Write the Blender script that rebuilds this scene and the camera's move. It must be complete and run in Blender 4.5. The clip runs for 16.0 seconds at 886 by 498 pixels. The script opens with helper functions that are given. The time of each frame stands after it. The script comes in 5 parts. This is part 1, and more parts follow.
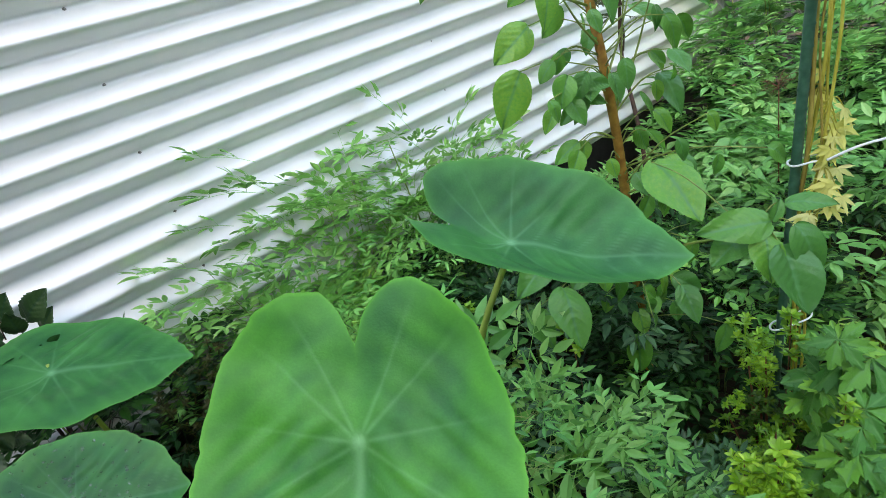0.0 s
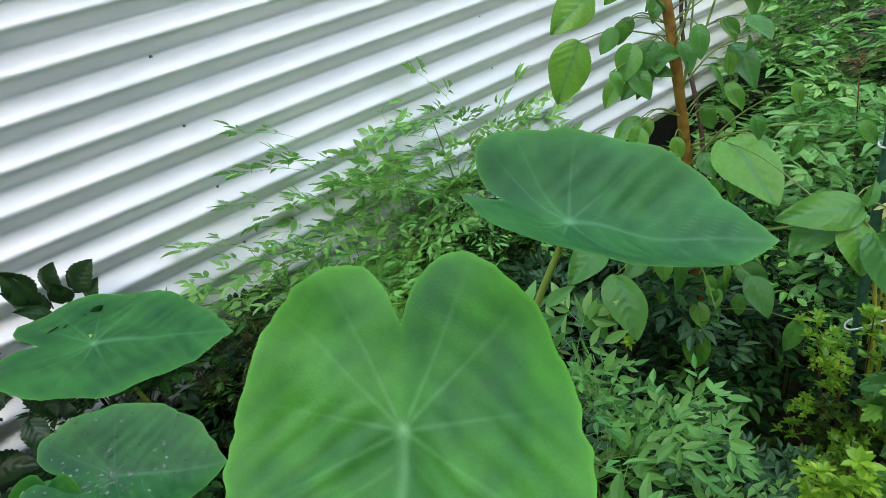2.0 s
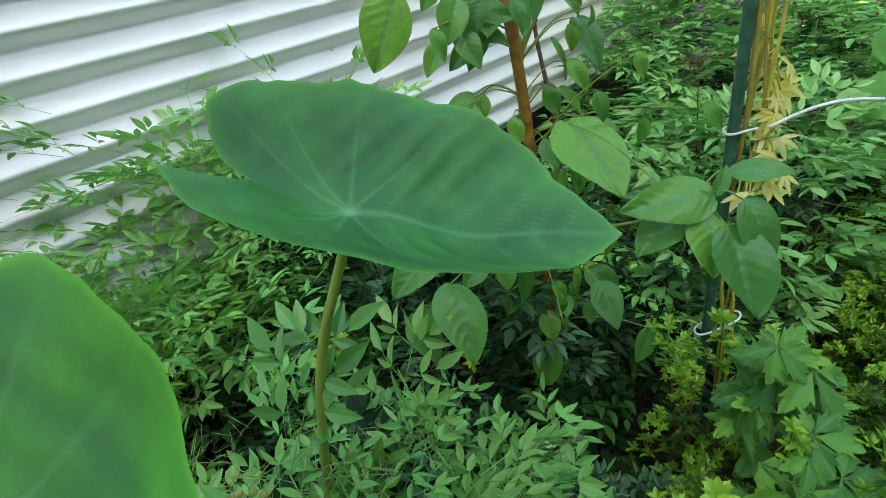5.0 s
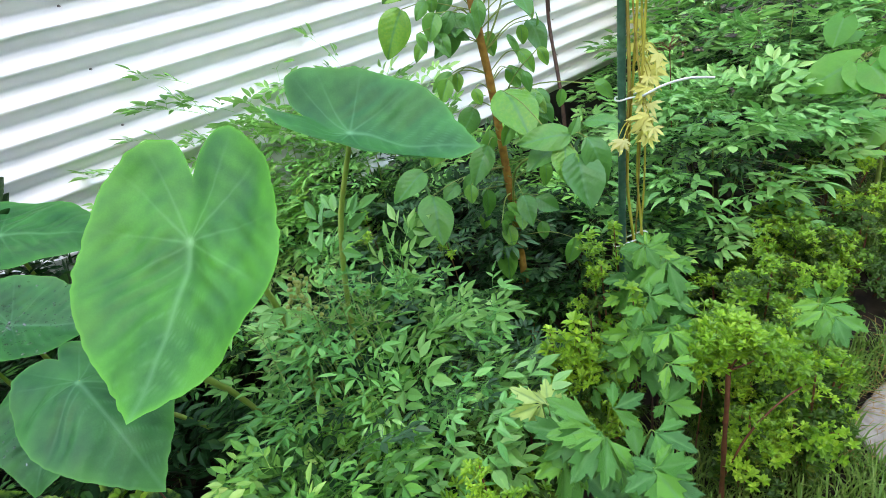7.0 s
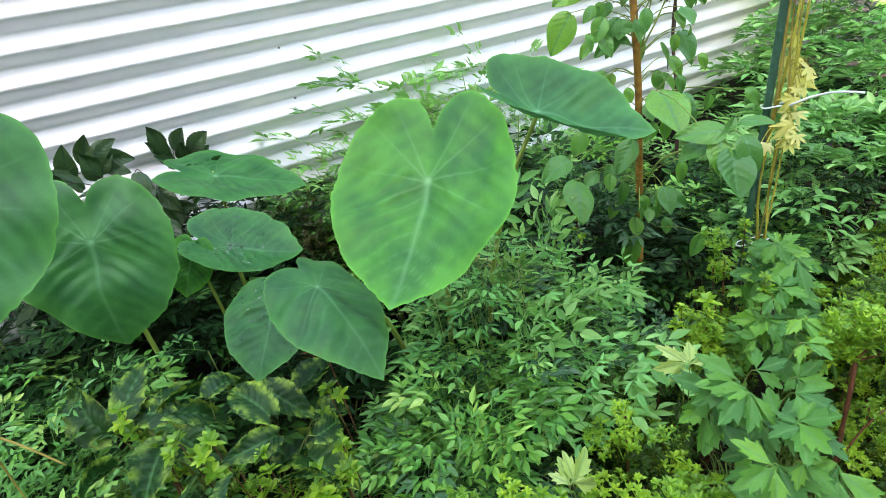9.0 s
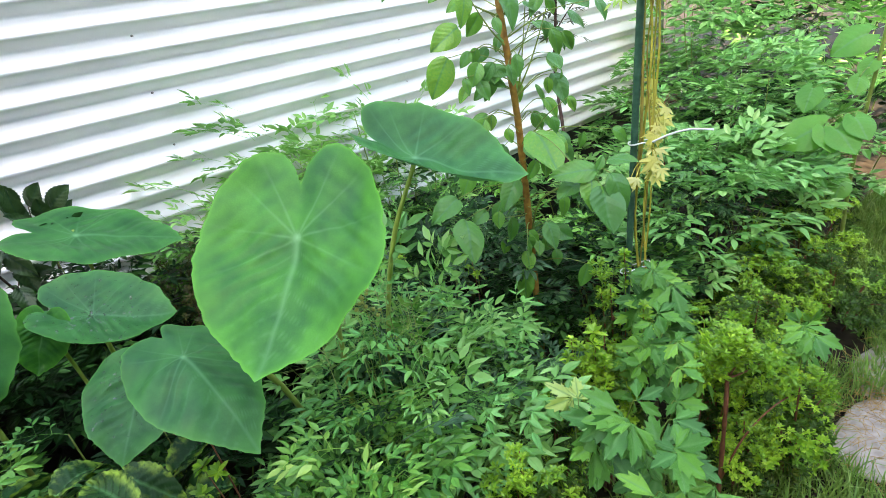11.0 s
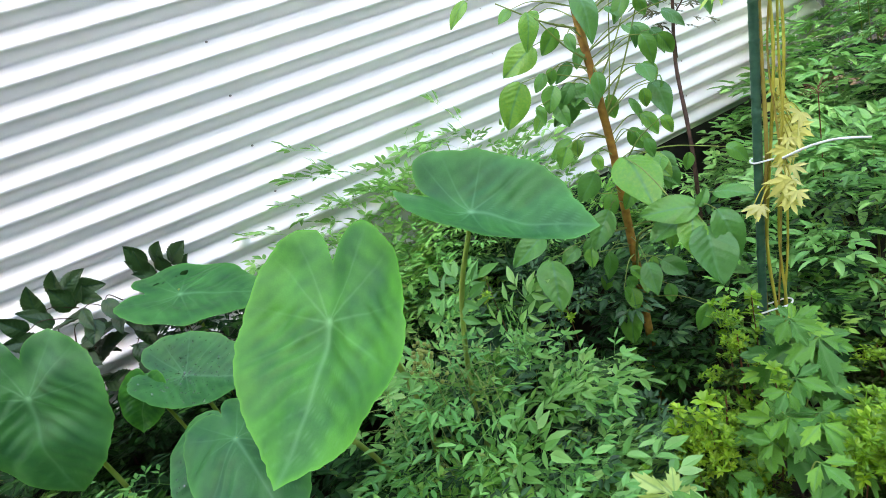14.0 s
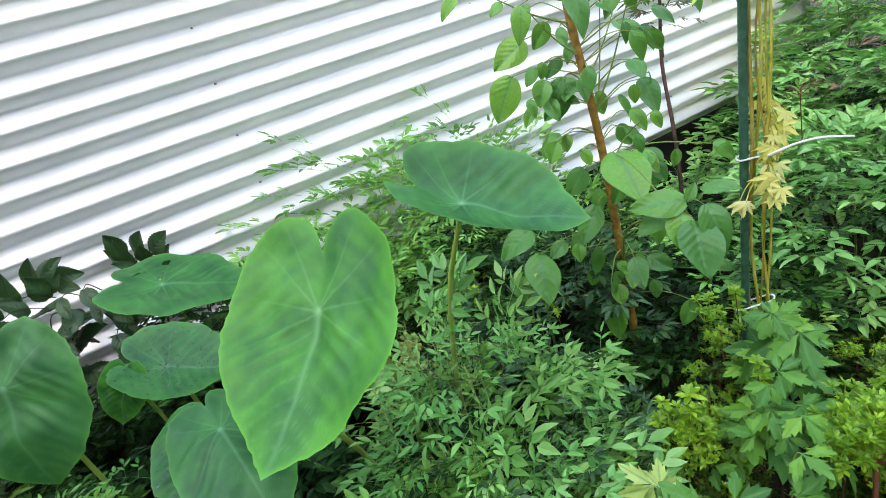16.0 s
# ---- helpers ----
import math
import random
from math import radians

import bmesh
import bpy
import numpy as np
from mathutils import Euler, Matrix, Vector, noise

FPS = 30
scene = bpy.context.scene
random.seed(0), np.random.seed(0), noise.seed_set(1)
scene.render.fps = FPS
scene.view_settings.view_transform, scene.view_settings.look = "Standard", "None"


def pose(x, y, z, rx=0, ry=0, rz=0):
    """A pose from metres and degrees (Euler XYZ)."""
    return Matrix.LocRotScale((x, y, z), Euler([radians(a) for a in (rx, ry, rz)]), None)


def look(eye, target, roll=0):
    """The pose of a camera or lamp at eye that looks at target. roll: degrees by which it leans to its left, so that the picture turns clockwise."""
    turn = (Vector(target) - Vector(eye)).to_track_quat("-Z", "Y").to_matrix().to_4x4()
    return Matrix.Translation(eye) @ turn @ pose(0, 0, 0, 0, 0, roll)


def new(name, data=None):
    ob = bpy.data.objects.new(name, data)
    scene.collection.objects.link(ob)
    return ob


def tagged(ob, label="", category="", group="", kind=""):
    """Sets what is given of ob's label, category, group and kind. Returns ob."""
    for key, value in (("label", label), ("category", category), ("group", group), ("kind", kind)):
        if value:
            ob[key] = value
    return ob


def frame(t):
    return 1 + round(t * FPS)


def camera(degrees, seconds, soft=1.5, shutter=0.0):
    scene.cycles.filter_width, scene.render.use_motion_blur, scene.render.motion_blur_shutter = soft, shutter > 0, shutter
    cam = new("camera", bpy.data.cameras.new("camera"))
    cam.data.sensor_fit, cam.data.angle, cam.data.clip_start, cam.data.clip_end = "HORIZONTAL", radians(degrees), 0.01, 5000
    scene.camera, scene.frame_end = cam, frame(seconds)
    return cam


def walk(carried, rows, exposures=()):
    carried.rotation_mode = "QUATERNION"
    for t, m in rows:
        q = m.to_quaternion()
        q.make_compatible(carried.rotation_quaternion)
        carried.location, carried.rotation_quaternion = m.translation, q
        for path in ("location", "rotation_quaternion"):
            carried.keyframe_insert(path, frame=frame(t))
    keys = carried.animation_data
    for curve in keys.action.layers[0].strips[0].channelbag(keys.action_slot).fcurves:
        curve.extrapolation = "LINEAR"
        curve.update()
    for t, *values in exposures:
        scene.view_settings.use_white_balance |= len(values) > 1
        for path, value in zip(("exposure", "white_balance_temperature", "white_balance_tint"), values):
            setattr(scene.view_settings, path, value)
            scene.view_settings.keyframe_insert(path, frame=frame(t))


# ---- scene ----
cam = camera(80.2, 16.0, soft=0.6)
PATH = [
    (0, (0.319, -0.17, 1.402), (1.289, 1.341, 0.522), -17.2),
    (0.5, (0.305, -0.124, 1.402), (1.209, 1.418, 0.505), -16.6),
    (1, (0.318, -0.117, 1.377), (1.117, 1.496, 0.505), -17.8),
    (1.5, (0.322, -0.12, 1.376), (1.095, 1.496, 0.487), -18.2),
    (2, (0.322, -0.127, 1.375), (1.167, 1.457, 0.493), -17.6),
    (2.5, (0.339, -0.133, 1.373), (1.288, 1.384, 0.48), -17.1),
    (3, (0.511, -0.135, 1.354), (1.585, 1.285, 0.442), -16.4),
    (3.5, (0.743, -0.081, 1.226), (1.917, 1.211, 0.251), -14.4),
    (4, (0.726, -0.056, 1.216), (1.916, 1.21, 0.226), -12.6),
    (4.2, (0.682, -0.042, 1.242), (1.865, 1.236, 0.258), -12.1),
    (6.3, (0.368, -0.307, 1.267), (1.475, 1.071, 0.332), -14.9),
    (6.5, (0.377, -0.385, 1.284), (1.432, 1.017, 0.324), -14.5),
    (7, (0.336, -0.501, 1.313), (1.271, 0.981, 0.348), -14.3),
    (7.5, (0.262, -0.509, 1.333), (1.09, 1.071, 0.428), -13.2),
    (8, (0.136, -0.51, 1.343), (0.934, 1.098, 0.462), -12.4),
    (8.5, (0.058, -0.495, 1.345), (0.846, 1.113, 0.455), -11.6),
    (9, (0.056, -0.514, 1.339), (0.86, 1.087, 0.448), -10.6),
    (9.5, (0.055, -0.525, 1.332), (0.949, 1.034, 0.455), -9.7),
    (10, (0.061, -0.532, 1.345), (1.072, 0.965, 0.486), -8.8),
    (10.2, (0.071, -0.531, 1.34), (1.124, 0.943, 0.493), -8.7),
    (12.3, (0.298, -0.529, 1.379), (1.315, 0.973, 0.537), -13.1),
    (12.5, (0.331, -0.519, 1.376), (1.319, 1.013, 0.553), -14.0),
    (13, (0.458, -0.501, 1.378), (1.302, 1.128, 0.583), -16.9),
    (13.5, (0.444, -0.481, 1.375), (1.167, 1.222, 0.614), -18.6),
    (14, (0.36, -0.508, 1.389), (0.979, 1.242, 0.645), -19.3),
    (14.5, (0.326, -0.517, 1.386), (0.932, 1.236, 0.636), -18.7),
    (15, (0.319, -0.503, 1.376), (0.955, 1.238, 0.625), -17.9),
    (15.5, (0.332, -0.496, 1.38), (0.984, 1.233, 0.615), -17.5),
    (16, (0.345, -0.501, 1.38), (1.018, 1.218, 0.611), -17.8),
]
STOPS = [(0, 2.80, 10), (0.5, 2.77, 10), (1, 2.59, 9), (2, 2.63, 8), (3, 2.67, 7), (3.5, 2.51, 4), (4.2, 2.54, 4), (6.3, 2.87, 10), (6.6, 3.02, 12), (7.2, 3.26, 14), (10, 3.24, 14), (12.3, 3.17, 15), (16, 3.12, 15)]
walk(cam, [(t, look(eye, target, roll)) for t, eye, target, roll in PATH], [(t, stops, 8900, tint) for t, stops, tint in STOPS])

# ---- light ----
world = bpy.data.worlds.new("sky")
scene.world = world
world.use_nodes = True
wn = world.node_tree.nodes
sky = wn.new("ShaderNodeTexSky")
sky.sky_type, sky.sun_disc = "NISHITA", False
sky.sun_elevation, sky.sun_rotation = radians(36), radians(215)
world.node_tree.links.new(sky.outputs[0], wn["Background"].inputs[0])
wn["Background"].inputs[1].default_value = 0.15
sun = new("sun", bpy.data.lights.new("sun", "SUN"))
sun.data.energy, sun.data.angle, sun.data.color = 4.0, radians(0.6), (1.0, 0.95, 0.86)
SUN_DIR = Vector((math.sin(radians(215)) * math.cos(radians(36)), math.cos(radians(215)) * math.cos(radians(36)), math.sin(radians(36))))
sun.matrix_world = look(SUN_DIR * 10, (0, 0, 0))
GZ = 0.18  # level of the soil

# ---- materials ----
def material(name, rough=0.5, spec=0.5, metal=0.0):
    m = bpy.data.materials.new(name)
    m.use_nodes = True
    b = m.node_tree.nodes["Principled BSDF"]
    b.inputs["Roughness"].default_value, b.inputs["Metallic"].default_value = rough, metal
    b.inputs["Specular IOR Level"].default_value = spec
    return m, m.node_tree.nodes, m.node_tree.links, b


def ramp(nodes, stops):
    r = nodes.new("ShaderNodeValToRGB")
    while len(r.color_ramp.elements) < len(stops):
        r.color_ramp.elements.new(0.5)
    for e, (p, c) in zip(r.color_ramp.elements, stops):
        e.position, e.color = p, (*c, 1)
    return r


def noise_node(nodes, links, scale, detail=4.0, coords="Object"):
    tc = nodes.new("ShaderNodeTexCoord")
    n = nodes.new("ShaderNodeTexNoise")
    n.inputs["Scale"].default_value, n.inputs["Detail"].default_value = scale, detail
    links.new(tc.outputs[coords], n.inputs["Vector"])
    return n


def bump(nodes, links, b, height, strength, distance=0.002):
    bp = nodes.new("ShaderNodeBump")
    bp.inputs["Strength"].default_value, bp.inputs["Distance"].default_value = strength, distance
    links.new(height, bp.inputs["Height"])
    links.new(bp.outputs[0], b.inputs["Normal"])


def translucent(nodes, links, b, colour, share):
    t = nodes.new("ShaderNodeBsdfTranslucent")
    links.new(colour, t.inputs[0])
    mx = nodes.new("ShaderNodeMixShader")
    mx.inputs[0].default_value = share
    links.new(b.outputs[0], mx.inputs[1])
    links.new(t.outputs[0], mx.inputs[2])
    links.new(mx.outputs[0], nodes["Material Output"].inputs[0])


def leaf_material(name, stops, rough=0.42, share=0.25, grain=60.0, spec=0.5, vein=None, rim=None, rough_skin=0.3):
    """Foliage: the hue wanders from leaf to leaf and from spray to spray; veins and rims where the mesh marks them."""
    m, nodes, links, b = material(name, rough, spec)
    info, geo = nodes.new("ShaderNodeObjectInfo"), nodes.new("ShaderNodeNewGeometry")
    add = nodes.new("ShaderNodeMath")
    add.operation = "MULTIPLY_ADD"
    links.new(info.outputs["Random"], add.inputs[0])
    add.inputs[1].default_value = 0.45
    isl = nodes.new("ShaderNodeMath")
    isl.operation = "MULTIPLY"
    links.new(geo.outputs["Random Per Island"], isl.inputs[0])
    isl.inputs[1].default_value = 0.4
    links.new(isl.outputs[0], add.inputs[2])
    n = noise_node(nodes, links, grain)
    add2 = nodes.new("ShaderNodeMath")
    add2.operation = "MULTIPLY_ADD"
    links.new(n.outputs[0], add2.inputs[0])
    add2.inputs[1].default_value = 0.22
    links.new(add.outputs[0], add2.inputs[2])
    r = ramp(nodes, [(q, (min(0.8, 1.74 * c[0]), min(0.8, 1.30 * c[1]), 0.80 * c[2])) for q, c in stops])
    links.new(add2.outputs[0], r.inputs[0])
    colour = r.outputs[0]
    if vein or rim:
        att = nodes.new("ShaderNodeAttribute")
        att.attribute_name = "vein"
        split = nodes.new("ShaderNodeSeparateColor")
        links.new(att.outputs["Color"], split.inputs[0])
        for k, tone in ((1, rim), (0, vein)):
            if not tone:
                continue
            mx = nodes.new("ShaderNodeMixRGB")
            fac = split.outputs[k]
            if k == 1:
                mul = nodes.new("ShaderNodeMath")
                mul.operation = "MULTIPLY"
                patch = noise_node(nodes, links, 4.0, 6.0)
                patch.inputs["Roughness"].default_value = 0.6
                gate = ramp(nodes, [(0.45, (0, 0, 0)), (0.62, (1, 1, 1))])
                spread = nodes.new("ShaderNodeVectorMath")
                spread.operation = "MULTIPLY_ADD"
                links.new(info.outputs["Random"], spread.inputs[0])
                spread.inputs[1].default_value = (37.0, 23.0, 11.0)
                where = nodes.new("ShaderNodeTexCoord")
                links.new(where.outputs["Object"], spread.inputs[2])
                links.new(spread.outputs[0], patch.inputs["Vector"])
                links.new(patch.outputs[0], gate.inputs[0])
                links.new(fac, mul.inputs[0])
                links.new(gate.outputs[0], mul.inputs[1])
                fac = mul.outputs[0]
            links.new(fac, mx.inputs[0])
            links.new(colour, mx.inputs[1])
            mx.inputs[2].default_value = (*tone, 1)
            colour = mx.outputs[0]
    links.new(colour, b.inputs["Base Color"])
    bump(nodes, links, b, n.outputs[0], rough_skin)
    translucent(nodes, links, b, colour, share)
    return m


def plain(name, c1, c2, scale=30.0, rough=0.6, spec=0.4, metal=0.0, strength=0.4, detail=6.0):
    m, nodes, links, b = material(name, rough, spec, metal)
    n = noise_node(nodes, links, scale, detail)
    r = ramp(nodes, [(0.3, c1), (0.7, c2)])
    links.new(n.outputs[0], r.inputs[0])
    links.new(r.outputs[0], b.inputs["Base Color"])
    bump(nodes, links, b, n.outputs[0], strength)
    return m


def taro_material(name, dark, light, vein):
    m, nodes, links, b = material(name, 0.44, 0.4)
    n = noise_node(nodes, links, 3.5, 3.0)
    fine = noise_node(nodes, links, 90.0, 3.0)
    att = nodes.new("ShaderNodeAttribute")
    att.attribute_name = "vein"
    edge = nodes.new("ShaderNodeSeparateColor")
    links.new(att.outputs["Color"], edge.inputs[0])
    r = ramp(nodes, [(0.33, dark), (0.67, light)])
    both = nodes.new("ShaderNodeMixRGB")
    both.inputs[0].default_value = 0.07
    links.new(n.outputs[0], both.inputs[1])
    links.new(edge.outputs[2], both.inputs[2])
    links.new(both.outputs[0], r.inputs[0])
    grain = nodes.new("ShaderNodeMixRGB")
    grain.blend_type = "MULTIPLY"
    grain.inputs[0].default_value = 0.25
    links.new(r.outputs[0], grain.inputs[1])
    links.new(fine.outputs[0], grain.inputs[2])
    rim = nodes.new("ShaderNodeMixRGB")
    links.new(edge.outputs[1], rim.inputs[0])
    links.new(grain.outputs[0], rim.inputs[1])
    rim.inputs[2].default_value = (*(min(1, 1.25 * c + 0.03) for c in light[:2]), light[2], 1)
    mx = nodes.new("ShaderNodeMixRGB")
    links.new(edge.outputs[0], mx.inputs[0])
    links.new(rim.outputs[0], mx.inputs[1])
    mx.inputs[2].default_value = (*vein, 1)
    links.new(mx.outputs[0], b.inputs["Base Color"])
    bump(nodes, links, b, fine.outputs[0], 0.15)
    translucent(nodes, links, b, mx.outputs[0], 0.22)
    return m


M_FENCE = plain("galvanised_steel", (0.80, 0.81, 0.82), (0.86, 0.86, 0.86), 9.0, 0.5, 0.5, 0.4, 0.05)
M_SCREW = plain("weathered_zinc", (0.16, 0.14, 0.13), (0.32, 0.30, 0.28), 200.0, 0.5, 0.5, 0.5)
M_SOIL = plain("damp_soil", (0.016, 0.011, 0.007), (0.05, 0.035, 0.022), 22.0, 0.9, 0.2, 0.0, 1.0)
# flat black that paints the unlit gap under the fence
M_BLACK = plain("gap_shade_black", (0.006, 0.006, 0.007), (0.014, 0.014, 0.015), 40.0, 0.5)
M_STONE = plain("beige_stone", (0.36, 0.29, 0.24), (0.58, 0.50, 0.43), 45.0, 0.85, 0.2, 0.0, 0.8)
# dark grey chosen to cut the light that the unseen walls throw back
M_WALL = plain("unseen_wall_grey", (0.16, 0.15, 0.14), (0.24, 0.23, 0.21), 12.0, 0.85, 0.2)
M_POST = plain("grey_steel", (0.20, 0.21, 0.22), (0.30, 0.31, 0.32), 30.0, 0.5, 0.5, 0.3)
M_STAKE = plain("green_stake_plastic", (0.025, 0.095, 0.06), (0.05, 0.15, 0.095), 80.0, 0.4)
M_TIE = plain("white_tie_plastic", (0.78, 0.80, 0.82), (0.84, 0.85, 0.86), 60.0, 0.4)
M_BARK = plain("orange_brown_bark", (0.22, 0.095, 0.018), (0.46, 0.25, 0.05), 55.0, 0.6, 0.35, 0.0, 1.0)
M_TWIG = plain("green_twig", (0.16, 0.24, 0.05), (0.26, 0.34, 0.08), 60.0, 0.5)
M_PALETWIG = plain("pale_green_stalk", (0.26, 0.40, 0.10), (0.36, 0.48, 0.16), 60.0, 0.5)
M_DARKBARK = plain("dark_brown_bark", (0.035, 0.017, 0.012), (0.09, 0.045, 0.03), 60.0, 0.7)
M_VINE = plain("yellow_green_stem", (0.38, 0.34, 0.04), (0.56, 0.50, 0.09), 30.0, 0.45)
M_VINE2 = plain("brown_vine_stem", (0.27, 0.19, 0.04), (0.42, 0.33, 0.07), 40.0, 0.6)
M_PETIOLE = plain("taro_petiole", (0.28, 0.40, 0.07), (0.40, 0.50, 0.12), 25.0, 0.45)
M_REDSTEM = plain("red_brown_stem", (0.13, 0.04, 0.02), (0.24, 0.085, 0.04), 60.0, 0.6)
M_STRAW = leaf_material("straw", [(0.0, (0.25, 0.19, 0.10)), (1.0, (0.45, 0.37, 0.22))], 0.7, 0.1)
M_TARO_LIGHT = taro_material("taro_leaf_light", (0.019, 0.190, 0.036), (0.074, 0.395, 0.048), (0.24, 0.58, 0.24))
M_TARO_DARK = taro_material("taro_leaf_deep", (0.016, 0.155, 0.046), (0.050, 0.29, 0.068), (0.17, 0.46, 0.22))
M_NAND = leaf_material("nandina_leaf", [(0.05, (0.014, 0.11, 0.034)), (0.4, (0.055, 0.28, 0.07)), (0.75, (0.15, 0.46, 0.13)), (0.95, (0.29, 0.58, 0.23))], 0.33, 0.12)
# near-black copy of the nandina leaf: shade inside and behind shrubs as colour
M_NAND_SHADE = leaf_material("nandina_leaf_shade_dark", [(0.05, (0.003, 0.020, 0.011)), (0.6, (0.009, 0.055, 0.023)), (0.95, (0.036, 0.16, 0.05))], 0.36, 0.04, 60.0, 0.15)
M_NAND_L = leaf_material("nandina_leaf_pale", [(0.0, (0.06, 0.24, 0.05)), (0.5, (0.16, 0.42, 0.10)), (0.85, (0.28, 0.52, 0.19)), (1.0, (0.32, 0.52, 0.24))], 0.36, 0.2)
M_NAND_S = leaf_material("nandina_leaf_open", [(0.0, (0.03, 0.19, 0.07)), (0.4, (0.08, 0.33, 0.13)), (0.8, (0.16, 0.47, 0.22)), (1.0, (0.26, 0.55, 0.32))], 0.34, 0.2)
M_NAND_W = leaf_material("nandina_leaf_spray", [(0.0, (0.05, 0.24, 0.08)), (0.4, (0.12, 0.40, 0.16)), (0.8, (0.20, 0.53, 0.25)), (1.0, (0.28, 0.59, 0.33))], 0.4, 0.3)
M_NAND_F = leaf_material("nandina_leaf_young", [(0.0, (0.024, 0.17, 0.07)), (0.4, (0.07, 0.34, 0.13)), (0.8, (0.15, 0.50, 0.21)), (1.0, (0.26, 0.58, 0.30))], 0.36, 0.15)
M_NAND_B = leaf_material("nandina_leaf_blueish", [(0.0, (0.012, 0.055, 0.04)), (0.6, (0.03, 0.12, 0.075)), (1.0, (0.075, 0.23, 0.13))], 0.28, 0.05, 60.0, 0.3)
M_AZ = leaf_material("azalea_leaf", [(0.0, (0.024, 0.12, 0.016)), (0.4, (0.085, 0.28, 0.03)), (0.75, (0.19, 0.45, 0.055)), (1.0, (0.33, 0.60, 0.12))], 0.34, 0.16)
# darker azalea leaves, also used to paint shade inside the shrubs
M_AZ_D = leaf_material("azalea_leaf_dark_shade", [(0.0, (0.010, 0.040, 0.010)), (0.7, (0.028, 0.10, 0.018)), (1.0, (0.10, 0.14, 0.02))], 0.34, 0.06, 60.0, 0.2)
M_ANEM = leaf_material("lobed_leaf", [(0.0, (0.014, 0.10, 0.044)), (0.35, (0.034, 0.19, 0.054)), (0.65, (0.07, 0.29, 0.06)), (1.0, (0.14, 0.40, 0.07))], 0.3, 0.08, 40.0, 0.36, (0.12, 0.33, 0.09), None, 0.8)
M_YELLOW = leaf_material("yellowed_leaf", [(0.0, (0.38, 0.46, 0.09)), (0.5, (0.43, 0.56, 0.26)), (0.85, (0.45, 0.58, 0.44)), (1.0, (0.42, 0.46, 0.38))], 0.5, 0.3, 30.0)
M_PALE = leaf_material("paling_leaf", [(0.0, (0.15, 0.34, 0.08)), (0.45, (0.27, 0.50, 0.20)), (1.0, (0.33, 0.58, 0.33))], 0.45, 0.25, 12.0, 0.5, (0.16, 0.36, 0.10))
M_SAP = leaf_material("sapling_leaf", [(0.0, (0.016, 0.11, 0.045)), (0.4, (0.034, 0.19, 0.06)), (0.72, (0.07, 0.29, 0.065)), (0.92, (0.17, 0.38, 0.07)), (1.0, (0.22, 0.28, 0.06))], 0.32, 0.2, 20.0, 0.5, (0.09, 0.30, 0.10))
M_BROAD = leaf_material("broad_heart_leaf", [(0.0, (0.025, 0.17, 0.045)), (0.5, (0.05, 0.27, 0.06)), (1.0, (0.10, 0.36, 0.08))], 0.36, 0.3, 20.0, 0.4, (0.12, 0.36, 0.10))
M_HYD = leaf_material("dark_serrated_leaf", [(0.0, (0.007, 0.034, 0.020)), (1.0, (0.026, 0.085, 0.038))], 0.36, 0.08, 25.0, 0.4, (0.02, 0.07, 0.035))
M_VARI = leaf_material("yellow_mottled_leaf", [(0.0, (0.004, 0.034, 0.014)), (0.6, (0.008, 0.062, 0.02)), (1.0, (0.022, 0.12, 0.03))], 0.24, 0.10, 130.0, 0.4, (0.07, 0.24, 0.07), (0.36, 0.60, 0.08), 0.5)
M_GRASS = leaf_material("grass", [(0.0, (0.05, 0.16, 0.045)), (0.6, (0.10, 0.27, 0.07)), (1.0, (0.20, 0.33, 0.13))], 0.5, 0.25)
M_BERRY = leaf_material("unripe_berry", [(0.0, (0.14, 0.24, 0.08)), (1.0, (0.23, 0.33, 0.14))], 0.35, 0.05)
M_MOSS = leaf_material("dull_small_leaf", [(0.0, (0.02, 0.035, 0.012)), (0.7, (0.05, 0.07, 0.02)), (1.0, (0.10, 0.11, 0.035))])

# ---- geometry helpers ----
class Geo:
    def __init__(self):
        self.v, self.f = [], []

    def add(self, verts, faces, m=None):
        o = len(self.v)
        self.v += [tuple(m @ Vector(p)) if m else tuple(p) for p in verts]
        self.f += [tuple(o + i for i in f) for f in faces]
        return self

    def mesh(self, name, mat, smooth=True, marks=None):
        me = bpy.data.meshes.new(name)
        me.from_pydata(self.v, [], self.f)
        me.materials.append(mat)
        if marks:
            col = me.color_attributes.new("vein", "FLOAT_COLOR", "POINT")
            col.data.foreach_set("color", [c for q in marks for c in q])
        me.polygons.foreach_set("use_smooth", [smooth] * len(me.polygons))
        me.update()
        return me


def part(name, me, parent, m=None, label=""):
    ob = new(name, me)
    ob.parent = parent
    if m is not None:
        ob.matrix_basis = m
    return tagged(ob, label)


def thing(name, at, label, category, group="", kind=""):
    ob = new(name)
    ob.location = at
    ob.empty_display_size = 0.05
    return tagged(ob, label, category, group, kind)


def spline(pts, n):
    """A smooth line through the given points."""
    pts = [Vector(p) for p in pts]
    if len(pts) < 3:
        return [pts[0].lerp(pts[-1], i / n) for i in range(n + 1)]
    out, q = [], [2 * pts[0] - pts[1]] + pts + [2 * pts[-1] - pts[-2]]
    for i in range(n + 1):
        u = i / n * (len(pts) - 1)
        k = min(int(u), len(pts) - 2)
        t, (a, b, c, d) = u - k, q[k:k + 4]
        out.append(0.5 * (2 * b + (c - a) * t + (2 * a - 5 * b + 4 * c - d) * t * t + (3 * b - a - 3 * c + d) * t ** 3))
    return out


